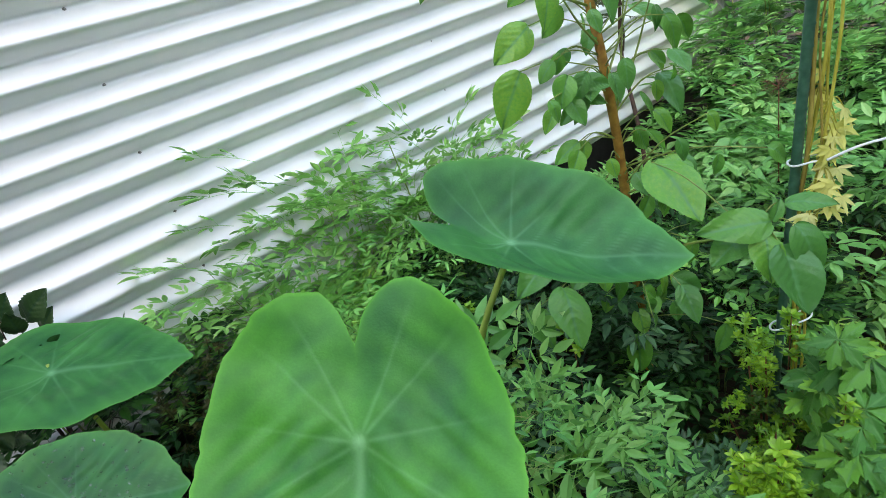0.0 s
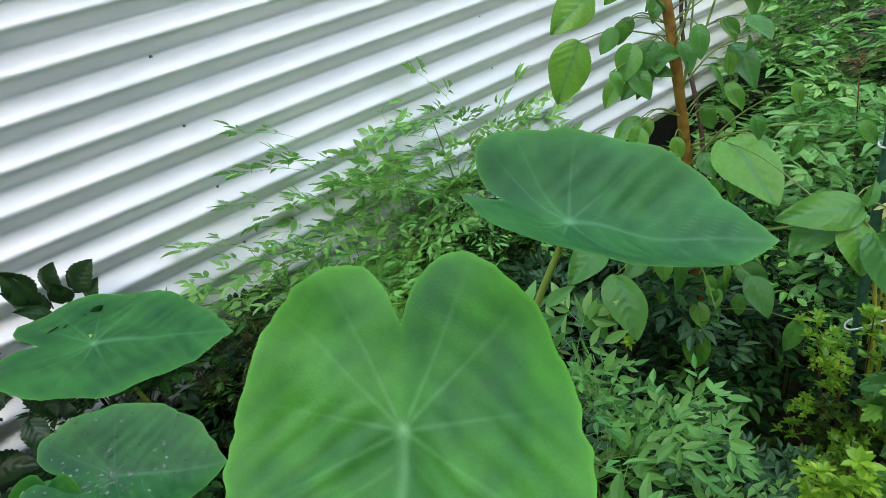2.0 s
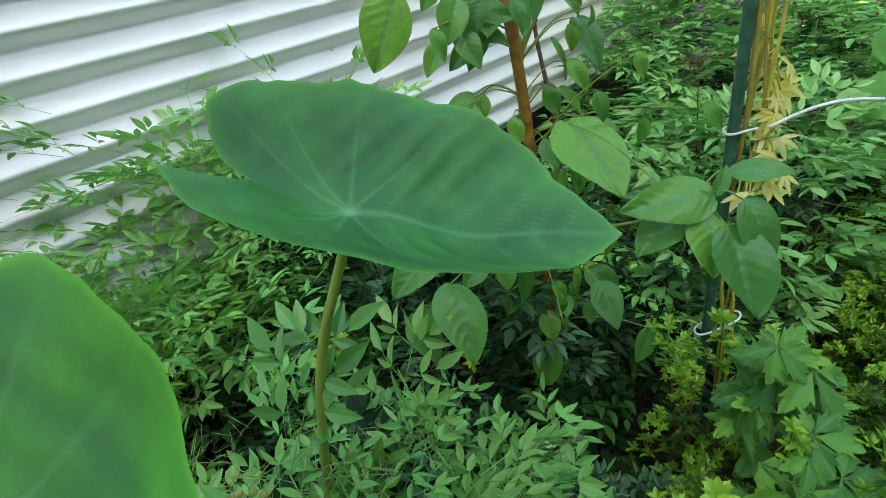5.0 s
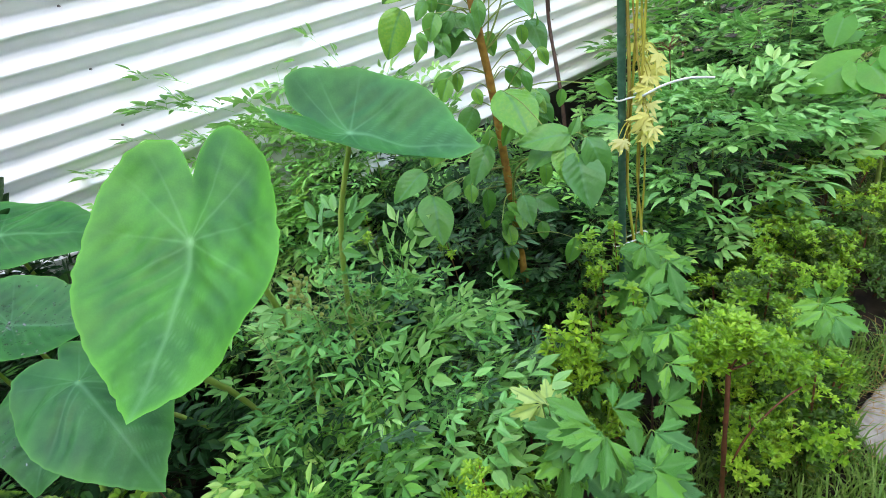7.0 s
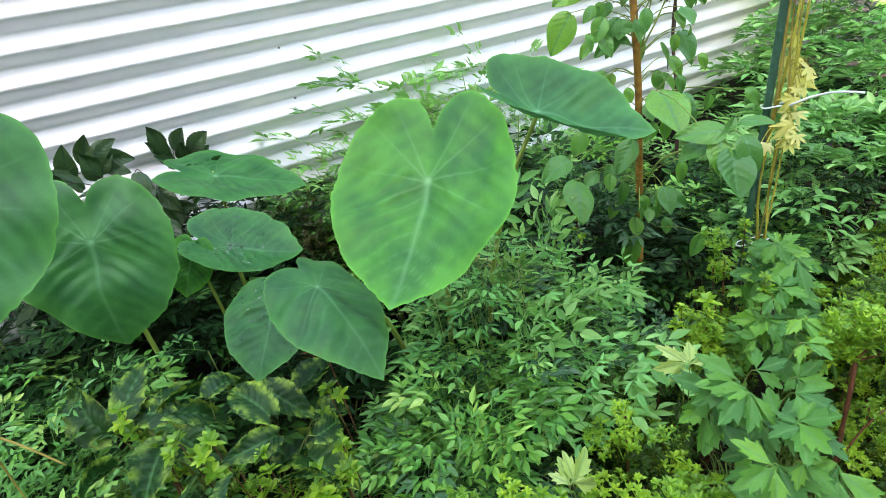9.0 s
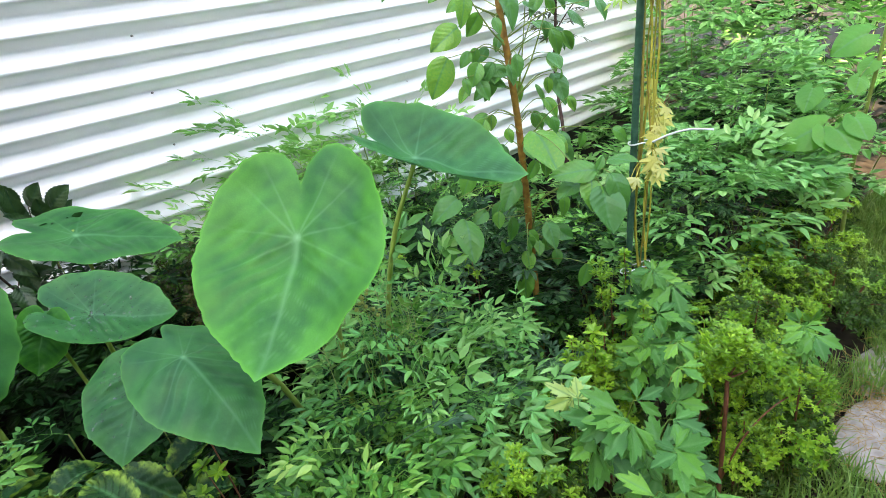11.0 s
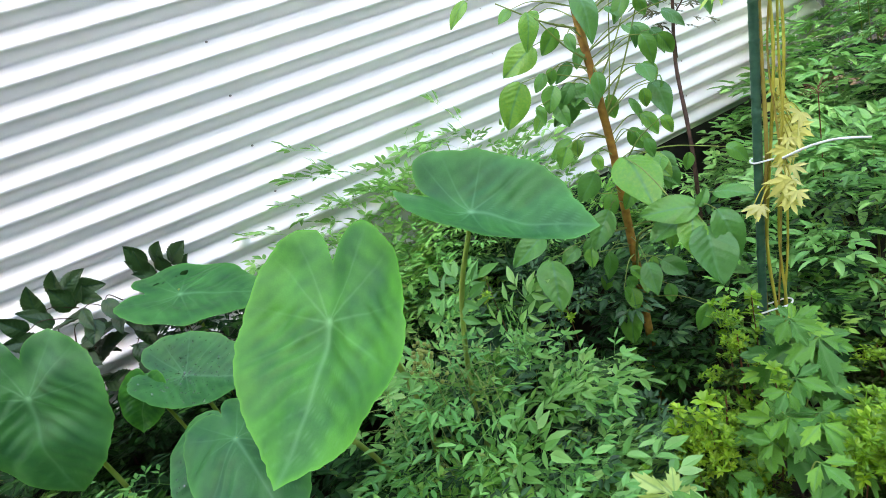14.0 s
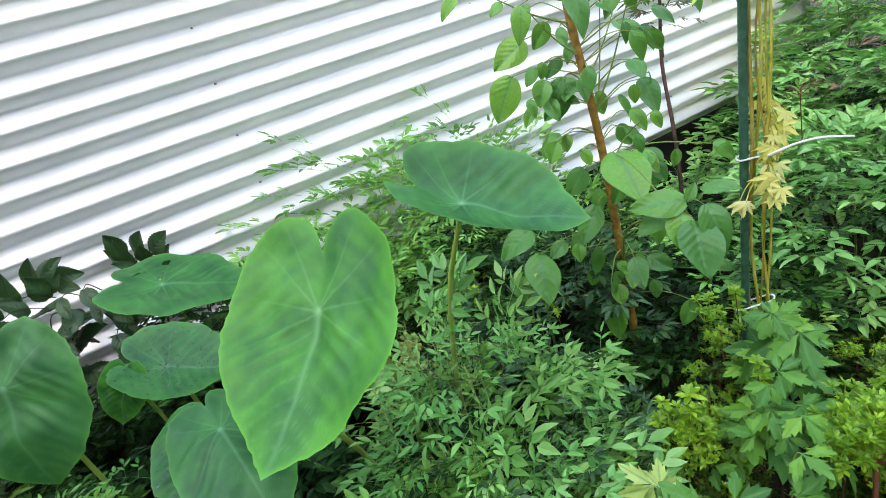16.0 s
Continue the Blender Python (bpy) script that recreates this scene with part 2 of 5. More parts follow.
def tube(geo, line, r0, r1, sides=6, wobble=0.0):
    ring, verts, faces = [], [], []
    side = None
    for i, p in enumerate(line):
        d = (line[min(i + 1, len(line) - 1)] - line[max(i - 1, 0)]).normalized()
        side = (side - d * side.dot(d)) if side else d.cross(Vector((0.31, 0.47, 0.83)))
        side.normalize()
        up = d.cross(side)
        r = (r0 + (r1 - r0) * i / max(1, len(line) - 1)) * (1 + wobble * noise.noise(p * 60))
        for k in range(sides):
            a = 2 * math.pi * k / sides
            verts.append(p + r * (math.cos(a) * side + math.sin(a) * up))
    n = len(line)
    for i in range(n - 1):
        for k in range(sides):
            a, b = i * sides + k, i * sides + (k + 1) % sides
            faces.append((a, b, b + sides, a + sides))
    faces += [tuple(reversed(range(sides))), tuple(range((n - 1) * sides, n * sides))]
    return geo.add(verts, faces)


def tube_part(name, pts, r0, r1, mat, parent, n=16, sides=7, label="", wobble=0.15):
    g = tube(Geo(), [p - parent.location for p in spline(pts, n)], r0, r1, sides, wobble)
    return part(name, g.mesh(name, mat), parent, None, label)


def blade(length, width, fold=0.15, droop=0.3, rows=5, belly=0.42, tooth=0.0, sharp=1.0):
    """A pointed leaf that lies along +Y with its face up."""
    verts, faces = [], []
    for i in range(rows + 1):
        t = i / rows
        w = math.sin(math.pi * t ** (math.log(0.5) / math.log(belly))) ** sharp if 0 < t < 1 else 0.03
        w = width / 2 * max(w, 0.03) * (1 - tooth * (i % 2))
        y, z = length * (t - 0.12 * droop * t * t), -droop * length * t * t * 0.6
        verts += [(-w, y, z + fold * w * 2), (0, y, z), (w, y, z + fold * w * 2)]
    for i in range(rows):
        a = 3 * i
        faces += [(a, a + 1, a + 4, a + 3), (a + 1, a + 2, a + 5, a + 4)]
    return verts, faces


def aim(at, tip, normal=(0, 0, 1), size=1.0):
    """A pose whose +Y points along tip and whose +Z leans to the normal."""
    y = Vector(tip).normalized()
    x = y.cross(Vector(normal))
    if x.length < 1e-4:
        x = y.cross(Vector((0.3, 0.8, 0.2)))
    x.normalize()
    z = x.cross(y)
    m = Matrix((x, y, z)).transposed().to_4x4()
    m.translation = Vector(at)
    return m @ Matrix.Diagonal((size, size, size, 1))


rng = random.Random(7)
U = rng.uniform

# ---- shared leaf meshes ----
def frond_mesh(name, mat, length, leaf, pairs, slim=0.36):
    """A twice-divided spray: a stalk with side stalks of three to five pointed leaflets."""
    g = Geo()
    bend = U(0.25, 0.5)
    axis = [Vector((0.03 * length * math.sin(3 * t), length * t, -bend * length * t * t * 0.6)) for t in (0, 0.25, 0.5, 0.75, 1.0)]
    tube(g, axis, 0.0011, 0.0006, 3)
    def leaflet(at, d, s):
        n = Vector((U(-0.45, 0.45), U(-0.45, 0.45), 1))
        v, f = blade(leaf * s, leaf * s * slim * U(0.9, 1.25), U(0.05, 0.35), U(-0.1, 0.35), 4)
        g.add(v, f, aim(at, d, n))
    for k in range(pairs):
        t = 0.3 + 0.6 * k / max(1, pairs - 1)
        p = Vector((0, length * t, -bend * length * t * t * 0.6))
        for s in (-1, 1):
            d = Vector((s * U(0.8, 1.1), U(0.5, 0.8), U(-0.25, 0.25)))
            arm = length * (0.42 - 0.22 * k / pairs) * U(0.8, 1.2)
            q = p + d.normalized() * arm
            tube(g, [p, p.lerp(q, 0.5) + Vector((0, 0, 0.004)), q], 0.0007, 0.0004, 3)
            leaflet(q, d + Vector((0, 0.3, -0.1)), U(0.9, 1.15))
            for e in (-1, 1):
                b = p.lerp(q, U(0.45, 0.8))
                leaflet(b, d + e * Vector((-s * 0.7, 0.9, U(-0.3, 0.2))) * 0.9, U(0.7, 1.0))
    tip = axis[-1]
    leaflet(tip, (U(-0.2, 0.2), 1, -0.4), 1.1)
    for s in (-1, 1):
        leaflet(tip, (s * 0.9, 0.7, -0.2), 0.95)
    return g.mesh(name, mat, False)


def rosette_mesh(name, mat, leaves, leaf, lift):
    g = Geo()
    tube(g, [Vector((0, 0, -0.03)), Vector((0, 0, 0))], 0.0013, 0.001, 4)
    for k in range(leaves):
        a = 2.4 * k + U(-0.3, 0.3)
        e = lift * (0.15 + 0.85 * k / leaves)
        v, f = blade(leaf * U(0.75, 1.15) * (1 - 0.25 * k / leaves), leaf * 0.42, 0.18, U(0.0, 0.4), 4, 0.55)
        g.add(v, f, aim((0, 0, -0.006 * (1 - k / leaves)), (math.cos(a), math.sin(a), e), (0, 0, 1)))
    return g.mesh(name, mat, False)


def lobed_mesh(name, mat, lobes, depth, spread, tooth, sharp, cup=-0.15):
    """A palmate leaf of deep pointed lobes, each cut again; its stalk joins at the origin, the middle lobe runs along +Y."""
    n, rings, half = 161, 6, lobes // 2
    verts, faces, marks = [(0, 0, 0)], [], [(1, 0, 0, 1)]
    most = spread * (half + 0.55)
    for k in range(n):
        a = -most + 2 * most * k / (n - 1)
        u = a / spread
        c = max(-half, min(half, round(u)))
        off = min(1.0, abs(u - c) * 2)
        cut = abs((off * 2.5) % 1 - 0.5) * 2
        r = (1 - depth * off ** sharp) * (1 - 0.13 * abs(c)) * (1 - tooth * (1 - cut) * (0.25 + off))
        r *= 1.0 if abs(u) < half + 0.5 else 0.6
        for q in range(1, rings + 1):
            d = r * q / rings
            marks.append((0.8 * math.exp(-((u - c) * spread * d / 0.02) ** 2), max(0, q / rings - 0.7), 0, 1))
            verts.append((d * math.sin(a), d * math.cos(a), cup * d * d - 0.07 * (1 - off) * d + 0.05 * math.sin(4 * a + lobes) * d * d))
    for k in range(n - 1):
        a, b = 1 + k * rings, 1 + (k + 1) * rings
        faces.append((0, b, a))
        faces += [(a + j, b + j, b + j + 1, a + j + 1) for j in range(rings - 1)]
    return Geo().add(verts, faces).mesh(name, mat, True, marks)


EDGE = [(0.0, 0.02), (0.14, 0.035), (0.30, 0.13), (0.44, 0.20), (0.60, 0.28), (0.54, 0.19), (0.66, 0.19), (0.80, 0.21), (0.74, 0.12), (0.84, 0.10), (0.92, 0.07), (1.0, 0.0)]


def trefoil_mesh(name, mat, leaflets, slim, cup):
    """A leaf of three to five leaflets, each cut into forward-pointing lobes."""
    g, marks = Geo(), []
    for k in range(leaflets):
        c = k - leaflets // 2
        turn, ln = c * U(0.8, 1.2), (1.0, 0.88, 0.66)[abs(c)] * U(0.88, 1.08)
        rows, cols, verts, faces = 22, 4, [], []
        bend, tilt = U(-0.05, 0.25), U(-0.25, 0.25)
        for i in range(rows + 1):
            u = i / rows * (len(EDGE) - 1)
            e = min(int(u), len(EDGE) - 2)
            y1 = EDGE[e][0] + (u - e) * (EDGE[e + 1][0] - EDGE[e][0])
            w = (EDGE[e][1] + (u - e) * (EDGE[e + 1][1] - EDGE[e][1])) * slim
            for j in range(-cols, cols + 1):
                q = j / cols
                y = ln * (i / rows * (1 - abs(q)) + y1 * abs(q))
                x = q * w * ln
                z = (0.3 + tilt * (1 if q > 0 else -1)) * abs(x) - bend * y * y - cup * y * y - 0.05 * abs(c) * y + 0.012 * math.sin(9 * y + 4 * q)
                verts.append((x * math.cos(turn) + y * math.sin(turn), -x * math.sin(turn) + y * math.cos(turn), z))
                marks.append((0.7 * math.exp(-(x / 0.014) ** 2), 0, 0, 1))
        n = 2 * cols + 1
        for i in range(rows):
            faces += [(i * n + j, i * n + j + 1, (i + 1) * n + j + 1, (i + 1) * n + j) for j in range(n - 1)]
        g.add(verts, faces)
    return g.mesh(name, mat, True, marks)


def twig_mesh(name, mat, leaves, leaf, lift):
    """A short twig with one small whorl at its end and several beside it."""
    g = Geo()
    spots = [Vector((0, 0, 0))] + [Vector((q * math.cos(a), q * math.sin(a), -U(0.004, 0.032))) for a, q in ((1.25 * k + U(-0.4, 0.4), U(0.016, 0.034)) for k in range(5))]
    for p in spots:
        tube(g, [Vector((0, 0, -0.045)), p], 0.0013, 0.001, 4)
        out = Vector((p.x * 22, p.y * 22, 0))
        for k in range(leaves):
            a = 2.4 * k + U(-0.3, 0.3)
            e = lift * (0.1 + 0.9 * k / leaves)
            v, f = blade(leaf * U(0.7, 1.15) * (1 - 0.25 * k / leaves), leaf * 0.40, 0.2, U(0.0, 0.4), 3, 0.56)
            g.add(v, f, aim(p - Vector((0, 0, 0.006 * (1 - k / leaves))), Vector((math.cos(a), math.sin(a), e)) + out * 0.4, (0, 0, 1)))
    return g.mesh(name, mat, False)


def ovate_mesh(name, mat, width, droop, fold, heart=0.0, crinkle=0.018, tooth=0.05, teeth=13, side=0.45):
    """A broad toothed leaf of length 1 with sunken side veins, along +Y."""
    verts, faces, marks, rows, cols = [], [], [], 39, 8
    bow = U(-0.12, 0.12)
    for i in range(rows + 1):
        t = i / rows
        w = width / 2 * (math.sin(math.pi * min(1, t * 0.97 + 0.03) ** 0.78) ** 0.75) * (1 + tooth * (1 - (t * teeth) % 1))
        for j in range(-cols, cols + 1):
            s = j / cols
            turn = math.cos(2 * math.pi * (t * 7 - abs(s) * 2.0))
            y = t - heart * abs(s) * (1 - t) ** 3
            verts.append((s * w + bow * t * t, y, fold * abs(s) * w - droop * t * t - crinkle * turn * (1 - abs(s) * 0.5) - 0.12 * s * s * w + 0.03 * math.sin(6 * t + 3 * s)))
            marks.append((max(0.9 * math.exp(-(s * w / 0.02) ** 2), side * max(0, turn) ** 12 * (1 - abs(s))), min(1, max(0, (max(abs(s), 1.2 * t - 0.35) - 0.42) / 0.45)), 0, 1))
    c = 2 * cols + 1
    for i in range(rows):
        faces += [(i * c + j, i * c + j + 1, (i + 1) * c + j + 1, (i + 1) * c + j) for j in range(c - 1)]
    return Geo().add(verts, faces).mesh(name, mat, True, marks)


def variants(make, count):
    return [make() for _ in range(count)]


FROND = variants(lambda: frond_mesh("frond", M_NAND, 0.125, 0.040, rng.choice((3, 4)), 0.36), 5)
FROND_SHADE = variants(lambda: frond_mesh("frond", M_NAND_SHADE, 0.13, 0.043, rng.choice((3, 4)), 0.36), 4)
FROND_B = variants(lambda: frond_mesh("frond", M_NAND_B, 0.12, 0.038, 3), 3)
FROND_L = variants(lambda: frond_mesh("frond", M_NAND_L, 0.14, 0.042, rng.choice((3, 4)), 0.29), 5)
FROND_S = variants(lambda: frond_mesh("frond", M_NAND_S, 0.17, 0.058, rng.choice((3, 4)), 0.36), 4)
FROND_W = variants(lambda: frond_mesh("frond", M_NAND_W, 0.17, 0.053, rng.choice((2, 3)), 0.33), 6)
FROND_F = variants(lambda: frond_mesh("frond", M_NAND_F, 0.16, 0.042, rng.choice((2, 3)), 0.30), 5)
ROS = variants(lambda: twig_mesh("leaf_whorl", M_AZ, 9, 0.0205, 1.2), 4)
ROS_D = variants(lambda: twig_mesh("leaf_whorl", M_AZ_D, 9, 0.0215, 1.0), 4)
ROS_M = variants(lambda: rosette_mesh("leaf_whorl", M_MOSS, 9, 0.014, 0.6), 2)
ANEM = variants(lambda: trefoil_mesh("leaf", M_ANEM, rng.choice((3, 3, 5)), U(0.98, 1.2), U(-0.1, 0.18)), 8)
STAR = variants(lambda: lobed_mesh("leaf", M_YELLOW, 5, 0.6, 0.72, 0.14, 0.9, U(-0.8, 0.2)), 4)
PALE = variants(lambda: trefoil_mesh("leaf", M_PALE, 3, U(1.0, 1.2), U(0.1, 0.4)), 3)
OVATE = variants(lambda: ovate_mesh("leaf", M_SAP, U(0.54, 0.72), U(0.1, 0.5), U(0.1, 0.6), 0.0, 0.008, 0.06, 19.5, 0.4), 8)
HEART = variants(lambda: ovate_mesh("leaf", M_BROAD, U(0.85, 1.0), U(0.15, 0.35), 0.12, 0.25, 0.006, 0.05, 13, 0.3), 3)
HYD = variants(lambda: ovate_mesh("leaf", M_HYD, U(0.5, 0.64), U(0.1, 0.45), U(0.2, 0.5), 0.0, 0.010, 0.16, 9), 5)
VARI = variants(lambda: ovate_mesh("leaf", M_VARI, U(0.56, 0.76), U(0.25, 0.7), U(0.4, 1.0), 0.16, 0.026, 0.12, 11, 0.3), 8)

# ---- setting ----
def ground_sheet():
    g, n = Geo(), 60
    xs = [-30, -12, -5] + [-3 + 0.15 * i for i in range(n)] + [8, 14, 40]
    ys = [-30, -10, -4] + [-2.5 + 0.15 * i for i in range(40)] + [6, 12, 40]
    for y in ys:
        for x in xs:
            z = GZ + 0.018 * noise.noise(Vector((x * 3, y * 3, 0))) + 0.008 * noise.noise(Vector((x * 15, y * 15, 2)))
            g.v.append((x, y, z))
    w = len(xs)
    for j in range(len(ys) - 1):
        g.f += [(j * w + i, j * w + i + 1, (j + 1) * w + i + 1, (j + 1) * w + i) for i in range(w - 1)]
    tagged(new("ground", g.mesh("ground", M_SOIL)), "dark damp garden soil under the shrubs", "ground", kind="structure")


ground_sheet()
FENCE_Y, PITCH, DEPTH = 1.2, 0.076, 0.032


def corrugated_fence():
    g = Geo()
    xs = [-3.2 + 6.38 * i / 58 for i in range(59)]
    zs = [0.64 + PITCH / 16 * i for i in range(16 * 21)]
    for z in zs:
        u = ((z - 1.404) / PITCH) % 1
        u = u / 0.43 * 0.5 if u < 0.43 else 0.5 + (u - 0.43) / 0.57 * 0.5
        y = FENCE_Y - DEPTH * (0.35 * (0.5 - 0.5 * math.cos(2 * math.pi * u)) + 0.65 * min(1, max(0, 1.12 * (1 - abs(2 * u - 1)) - 0.06)))
        for x in xs:
            g.v.append((x, y + 0.003 * noise.noise(Vector((x * 1.3, 0, z * 1.1))), z + 0.002 * noise.noise(Vector((x * 0.9, 5, z)))))
    w = len(xs)
    for j in range(len(zs) - 1):
        g.f += [(j * w + i, j * w + i + 1, (j + 1) * w + i + 1, (j + 1) * w + i) for i in range(w - 1)]
    fence = tagged(new("wall_fence", g.mesh("wall_fence", M_FENCE)), "pale silvery corrugated metal sheet fence with horizontal waves", "fence", kind="structure")
    mod = fence.modifiers.new("sheet", "SOLIDIFY")
    mod.thickness, mod.offset = 0.0008, 1.0
    s = Geo()
    for r0, r1, y0, y1 in ((0.0037, 0.0040, 0.0, -0.001), (0.0027, 0.0023, -0.001, -0.004)):
        ring = [(r * math.cos(a * math.pi / 4), y, r * math.sin(a * math.pi / 4)) for r, y in ((r0, y0), (r1, y1)) for a in range(8)]
        s.add(ring, [(a, (a + 1) % 8, 8 + (a + 1) % 8, 8 + a) for a in range(8)] + [tuple(range(8, 16))])
    screw = s.mesh("screw", M_SCREW)
    for cx in (-2.14, -1.26, -0.38, 0.5, 1.383, 2.265):
        for k in range(-5, 6):
            part("screw", screw, fence, Matrix.Translation((cx + U(-0.004, 0.004), FENCE_Y - 0.001, 1.4 + 0.152 * k)))


corrugated_fence()


def box(name, x0, x1, y0, y1, z0, z1, mat, label, category, kind="structure", bevel=0.006):
    bm = bmesh.new()
    bmesh.ops.create_cube(bm, size=1)
    bmesh.ops.scale(bm, vec=(x1 - x0, y1 - y0, z1 - z0), verts=bm.verts)
    bmesh.ops.translate(bm, vec=((x0 + x1) / 2, (y0 + y1) / 2, (z0 + z1) / 2), verts=bm.verts)
    bmesh.ops.bevel(bm, geom=bm.edges[:], offset=bevel, segments=2, affect="EDGES")
    me = bpy.data.meshes.new(name)
    bm.to_mesh(me)
    me.materials.append(mat)
    return tagged(new(name, me), label, category, kind=kind)


# Added strip: stands in for the dark gap below the sheet, where only shade is.
box("gap_shade_strip", -3.2, 3.2, 1.212, 1.235, GZ - 0.05, 0.655, M_BLACK, "black strip standing in for the shaded gap under the metal fence", "edging")
box("fence_post", 3.185, 3.24, 1.17, 1.225, GZ - 0.05, 1.25, M_POST, "grey steel post at the fence end", "post")
# Unseen wall, added to shade the bed from the sun.
box("wall_sun_block", -9.0, 0.4, -3.9, -3.6, GZ - 0.05, 6.9, M_WALL, "unseen grey wall added to keep the sun off the bed", "wall")
# Two more unseen walls, added to darken the undersides of the fence waves.
box("wall_block_right", 0.41, 9.0, -3.9, -3.7, GZ - 0.05, 3.3, M_WALL, "unseen grey wall added to cut low sky light from the right", "wall")
box("wall_block_left", -7.2, -7.0, -3.59, 1.25, GZ - 0.05, 4.5, M_WALL, "unseen grey wall added to cut low sky light from the left", "wall")

# ---- taro ----
OUTLINE = [(0, 1.0), (4, 0.955), (10, 0.90), (20, 0.845), (40, 0.775), (60, 0.725), (90, 0.665), (115, 0.65), (140, 0.675), (156, 0.67), (166, 0.61), (173, 0.52), (178, 0.41), (180, 0.38)]


def outline(deg):
    for (a, r), (b, q) in zip(OUTLINE, OUTLINE[1:]):
        if a <= deg <= b:
            t = (deg - a) / (b - a)
            return r + (q - r) * t
    return OUTLINE[-1][1]


def taro_leaf(name, parent, at, tip, normal, size, mat, droop=0.10, fold=0.10, wave=0.02, curl=0.0, seed=0, label="", beads=False, stub=1.0, narrow=1.0, back=1.0):
    """A shield-shaped blade; the stalk joins at the origin, the point lies along +Y."""
    rings, n = 34, 180
    verts, faces, veins = [(0, 0, 0)], [], [(1, 0, 0, 1)]
    ribs = [0, 62, -62, 98, -98, 132, -132, 152, -152]
    for k in range(n):
        a = -180 + 360 * k / n
        r = outline(abs(a)) * (1 + 0.03 * noise.noise(Vector((math.cos(radians(a)) * 3, math.sin(radians(a)) * 3, seed))) + 0.02 * noise.noise(Vector((math.cos(radians(a)) * 11, math.sin(radians(a)) * 11, seed))))
        for j in range(1, rings + 1):
            q = r * j / rings
            x, y = narrow * q * math.sin(radians(a)), q * math.cos(radians(a))
            if y > 0.3:
                y = 0.3 + (y - 0.3) * stub
            if stub < 1 and y > 0:
                y *= 1 - 0.42 * math.exp(-((x + 0.06) / 0.2) ** 2)
            y *= back if y < 0 else 1.0
            v = 0.0
            for rib in ribs:
                off = abs((a - rib + 180) % 360 - 180)
                across = q * math.sin(radians(min(off, 90)))
                reach = j / rings
                if rib == 0:
                    v = max(v, 0.42 * math.exp(-(across / (0.022 * (1.25 - reach))) ** 2) * (1 - 0.6 * reach))
                else:
                    v = max(v, 0.28 * math.exp(-(across / (0.009 * (1.3 - reach))) ** 2) * (1 - reach) ** 0.9)
            band = y - 0.55 * abs(x) - 0.35 * x * x + 0.05 * noise.noise(Vector((x * 4, y * 4, seed)))
            for s in (0.10, 0.24, 0.39, 0.54, 0.68, 0.80):
                v = max(v, 0.17 * math.exp(-((band - s) / 0.008) ** 2) * max(0, 1 - abs(x) / 0.55))
            v = max(v, 0.95 * math.exp(-(q / 0.036) ** 2))
            z = fold * (math.sqrt(x * x + 0.004) - 0.063) - droop * (x * x + y * y) - curl * max(0, y - 0.35) ** 2 - 0.008 * v
            z += wave * math.sin(radians(a) * 7 + seed) * q * q + 0.05 * noise.noise(Vector((x * 3.2, y * 3.2, seed + 9)))
            z += 0.007 * math.cos(2 * math.pi * (band - 0.1) / 0.145) * min(1, abs(x) * 5) * (1 - (j / rings) ** 3) * (1 if y > -0.1 else 0.3)
            verts.append((x, y, z))
            veins.append((min(1, v), max(max(0, (j / rings - 0.955) / 0.045) * 0.8, 0.45 * max(0, (j / rings - 0.72) / 0.28) ** 2 * (0.6 + 0.8 * noise.noise(Vector((x * 5, y * 5, seed + 4))))), 0.5 - 0.5 * math.cos(2 * math.pi * (band - 0.03) / 0.145) * min(1, abs(x) * 4), 1))
    for k in range(n):
        a, b = 1 + k * rings, 1 + ((k + 1) % n) * rings
        faces.append((0, b, a))
        faces += [(a + j, b + j, b + j + 1, a + j + 1) for j in range(rings - 1)]
    me = Geo().add(verts, faces).mesh("leaf_blade", mat)
    col = me.color_attributes.new("vein", "FLOAT_COLOR", "POINT")
    col.data.foreach_set("color", [c for q in veins for c in q])
    m = aim(Vector(at) - parent.location, tip, normal, size)
    ob = part("leaf_blade", me, parent, m, label)
    if beads:
        d, r2 = Geo(), random.Random(seed)
        bm = bmesh.new()
        bmesh.ops.create_icosphere(bm, subdivisions=1, radius=1)
        bv, bf = [v.co[:] for v in bm.verts], [[v.index for v in f.verts] for f in bm.faces]
        bm.free()
        for _ in range(260):
            x, y, z = verts[r2.randrange(rings, len(verts))]
            if y < 0.65 and abs(x) < 0.55:
                s = r2.uniform(0.0009, 0.0025) / size
                d.add(bv, bf, Matrix.Translation((x, y, z + s * 0.5)) @ Matrix.Diagonal((s, s, s * 0.6, 1)))
        tagged(part("dew", d.mesh("dew", M_WATER), ob, None, "clear water beads"), kind="stuff")
    return ob


M_WATER, _n, _l, _b = material("water", 0.05, 0.5)
_b.inputs["Transmission Weight"].default_value, _b.inputs["IOR"].default_value = 1.0, 1.33

taro_a = thing("taro_plant", (0.50, 0.50, GZ), "taro plant with a large light green heart leaf", "plant", "taro plants")
taro_leaf("A", taro_a, (0.410, 0.200, 1.066), (-0.567, -0.43, -0.703), (-0.556, -0.43, 0.711), 0.219, M_TARO_LIGHT, -0.25, 0.03, 0.036, 0.10, 1, "light yellow-green leaf blade", False, 1.0, 1.04, 1.03)
tube_part("petiole", [(0.50, 0.50, GZ), (0.53, 0.46, 0.62), (0.485, 0.32, 0.93), (0.413, 0.204, 1.061)], 0.008, 0.0045, M_PETIOLE, taro_a)
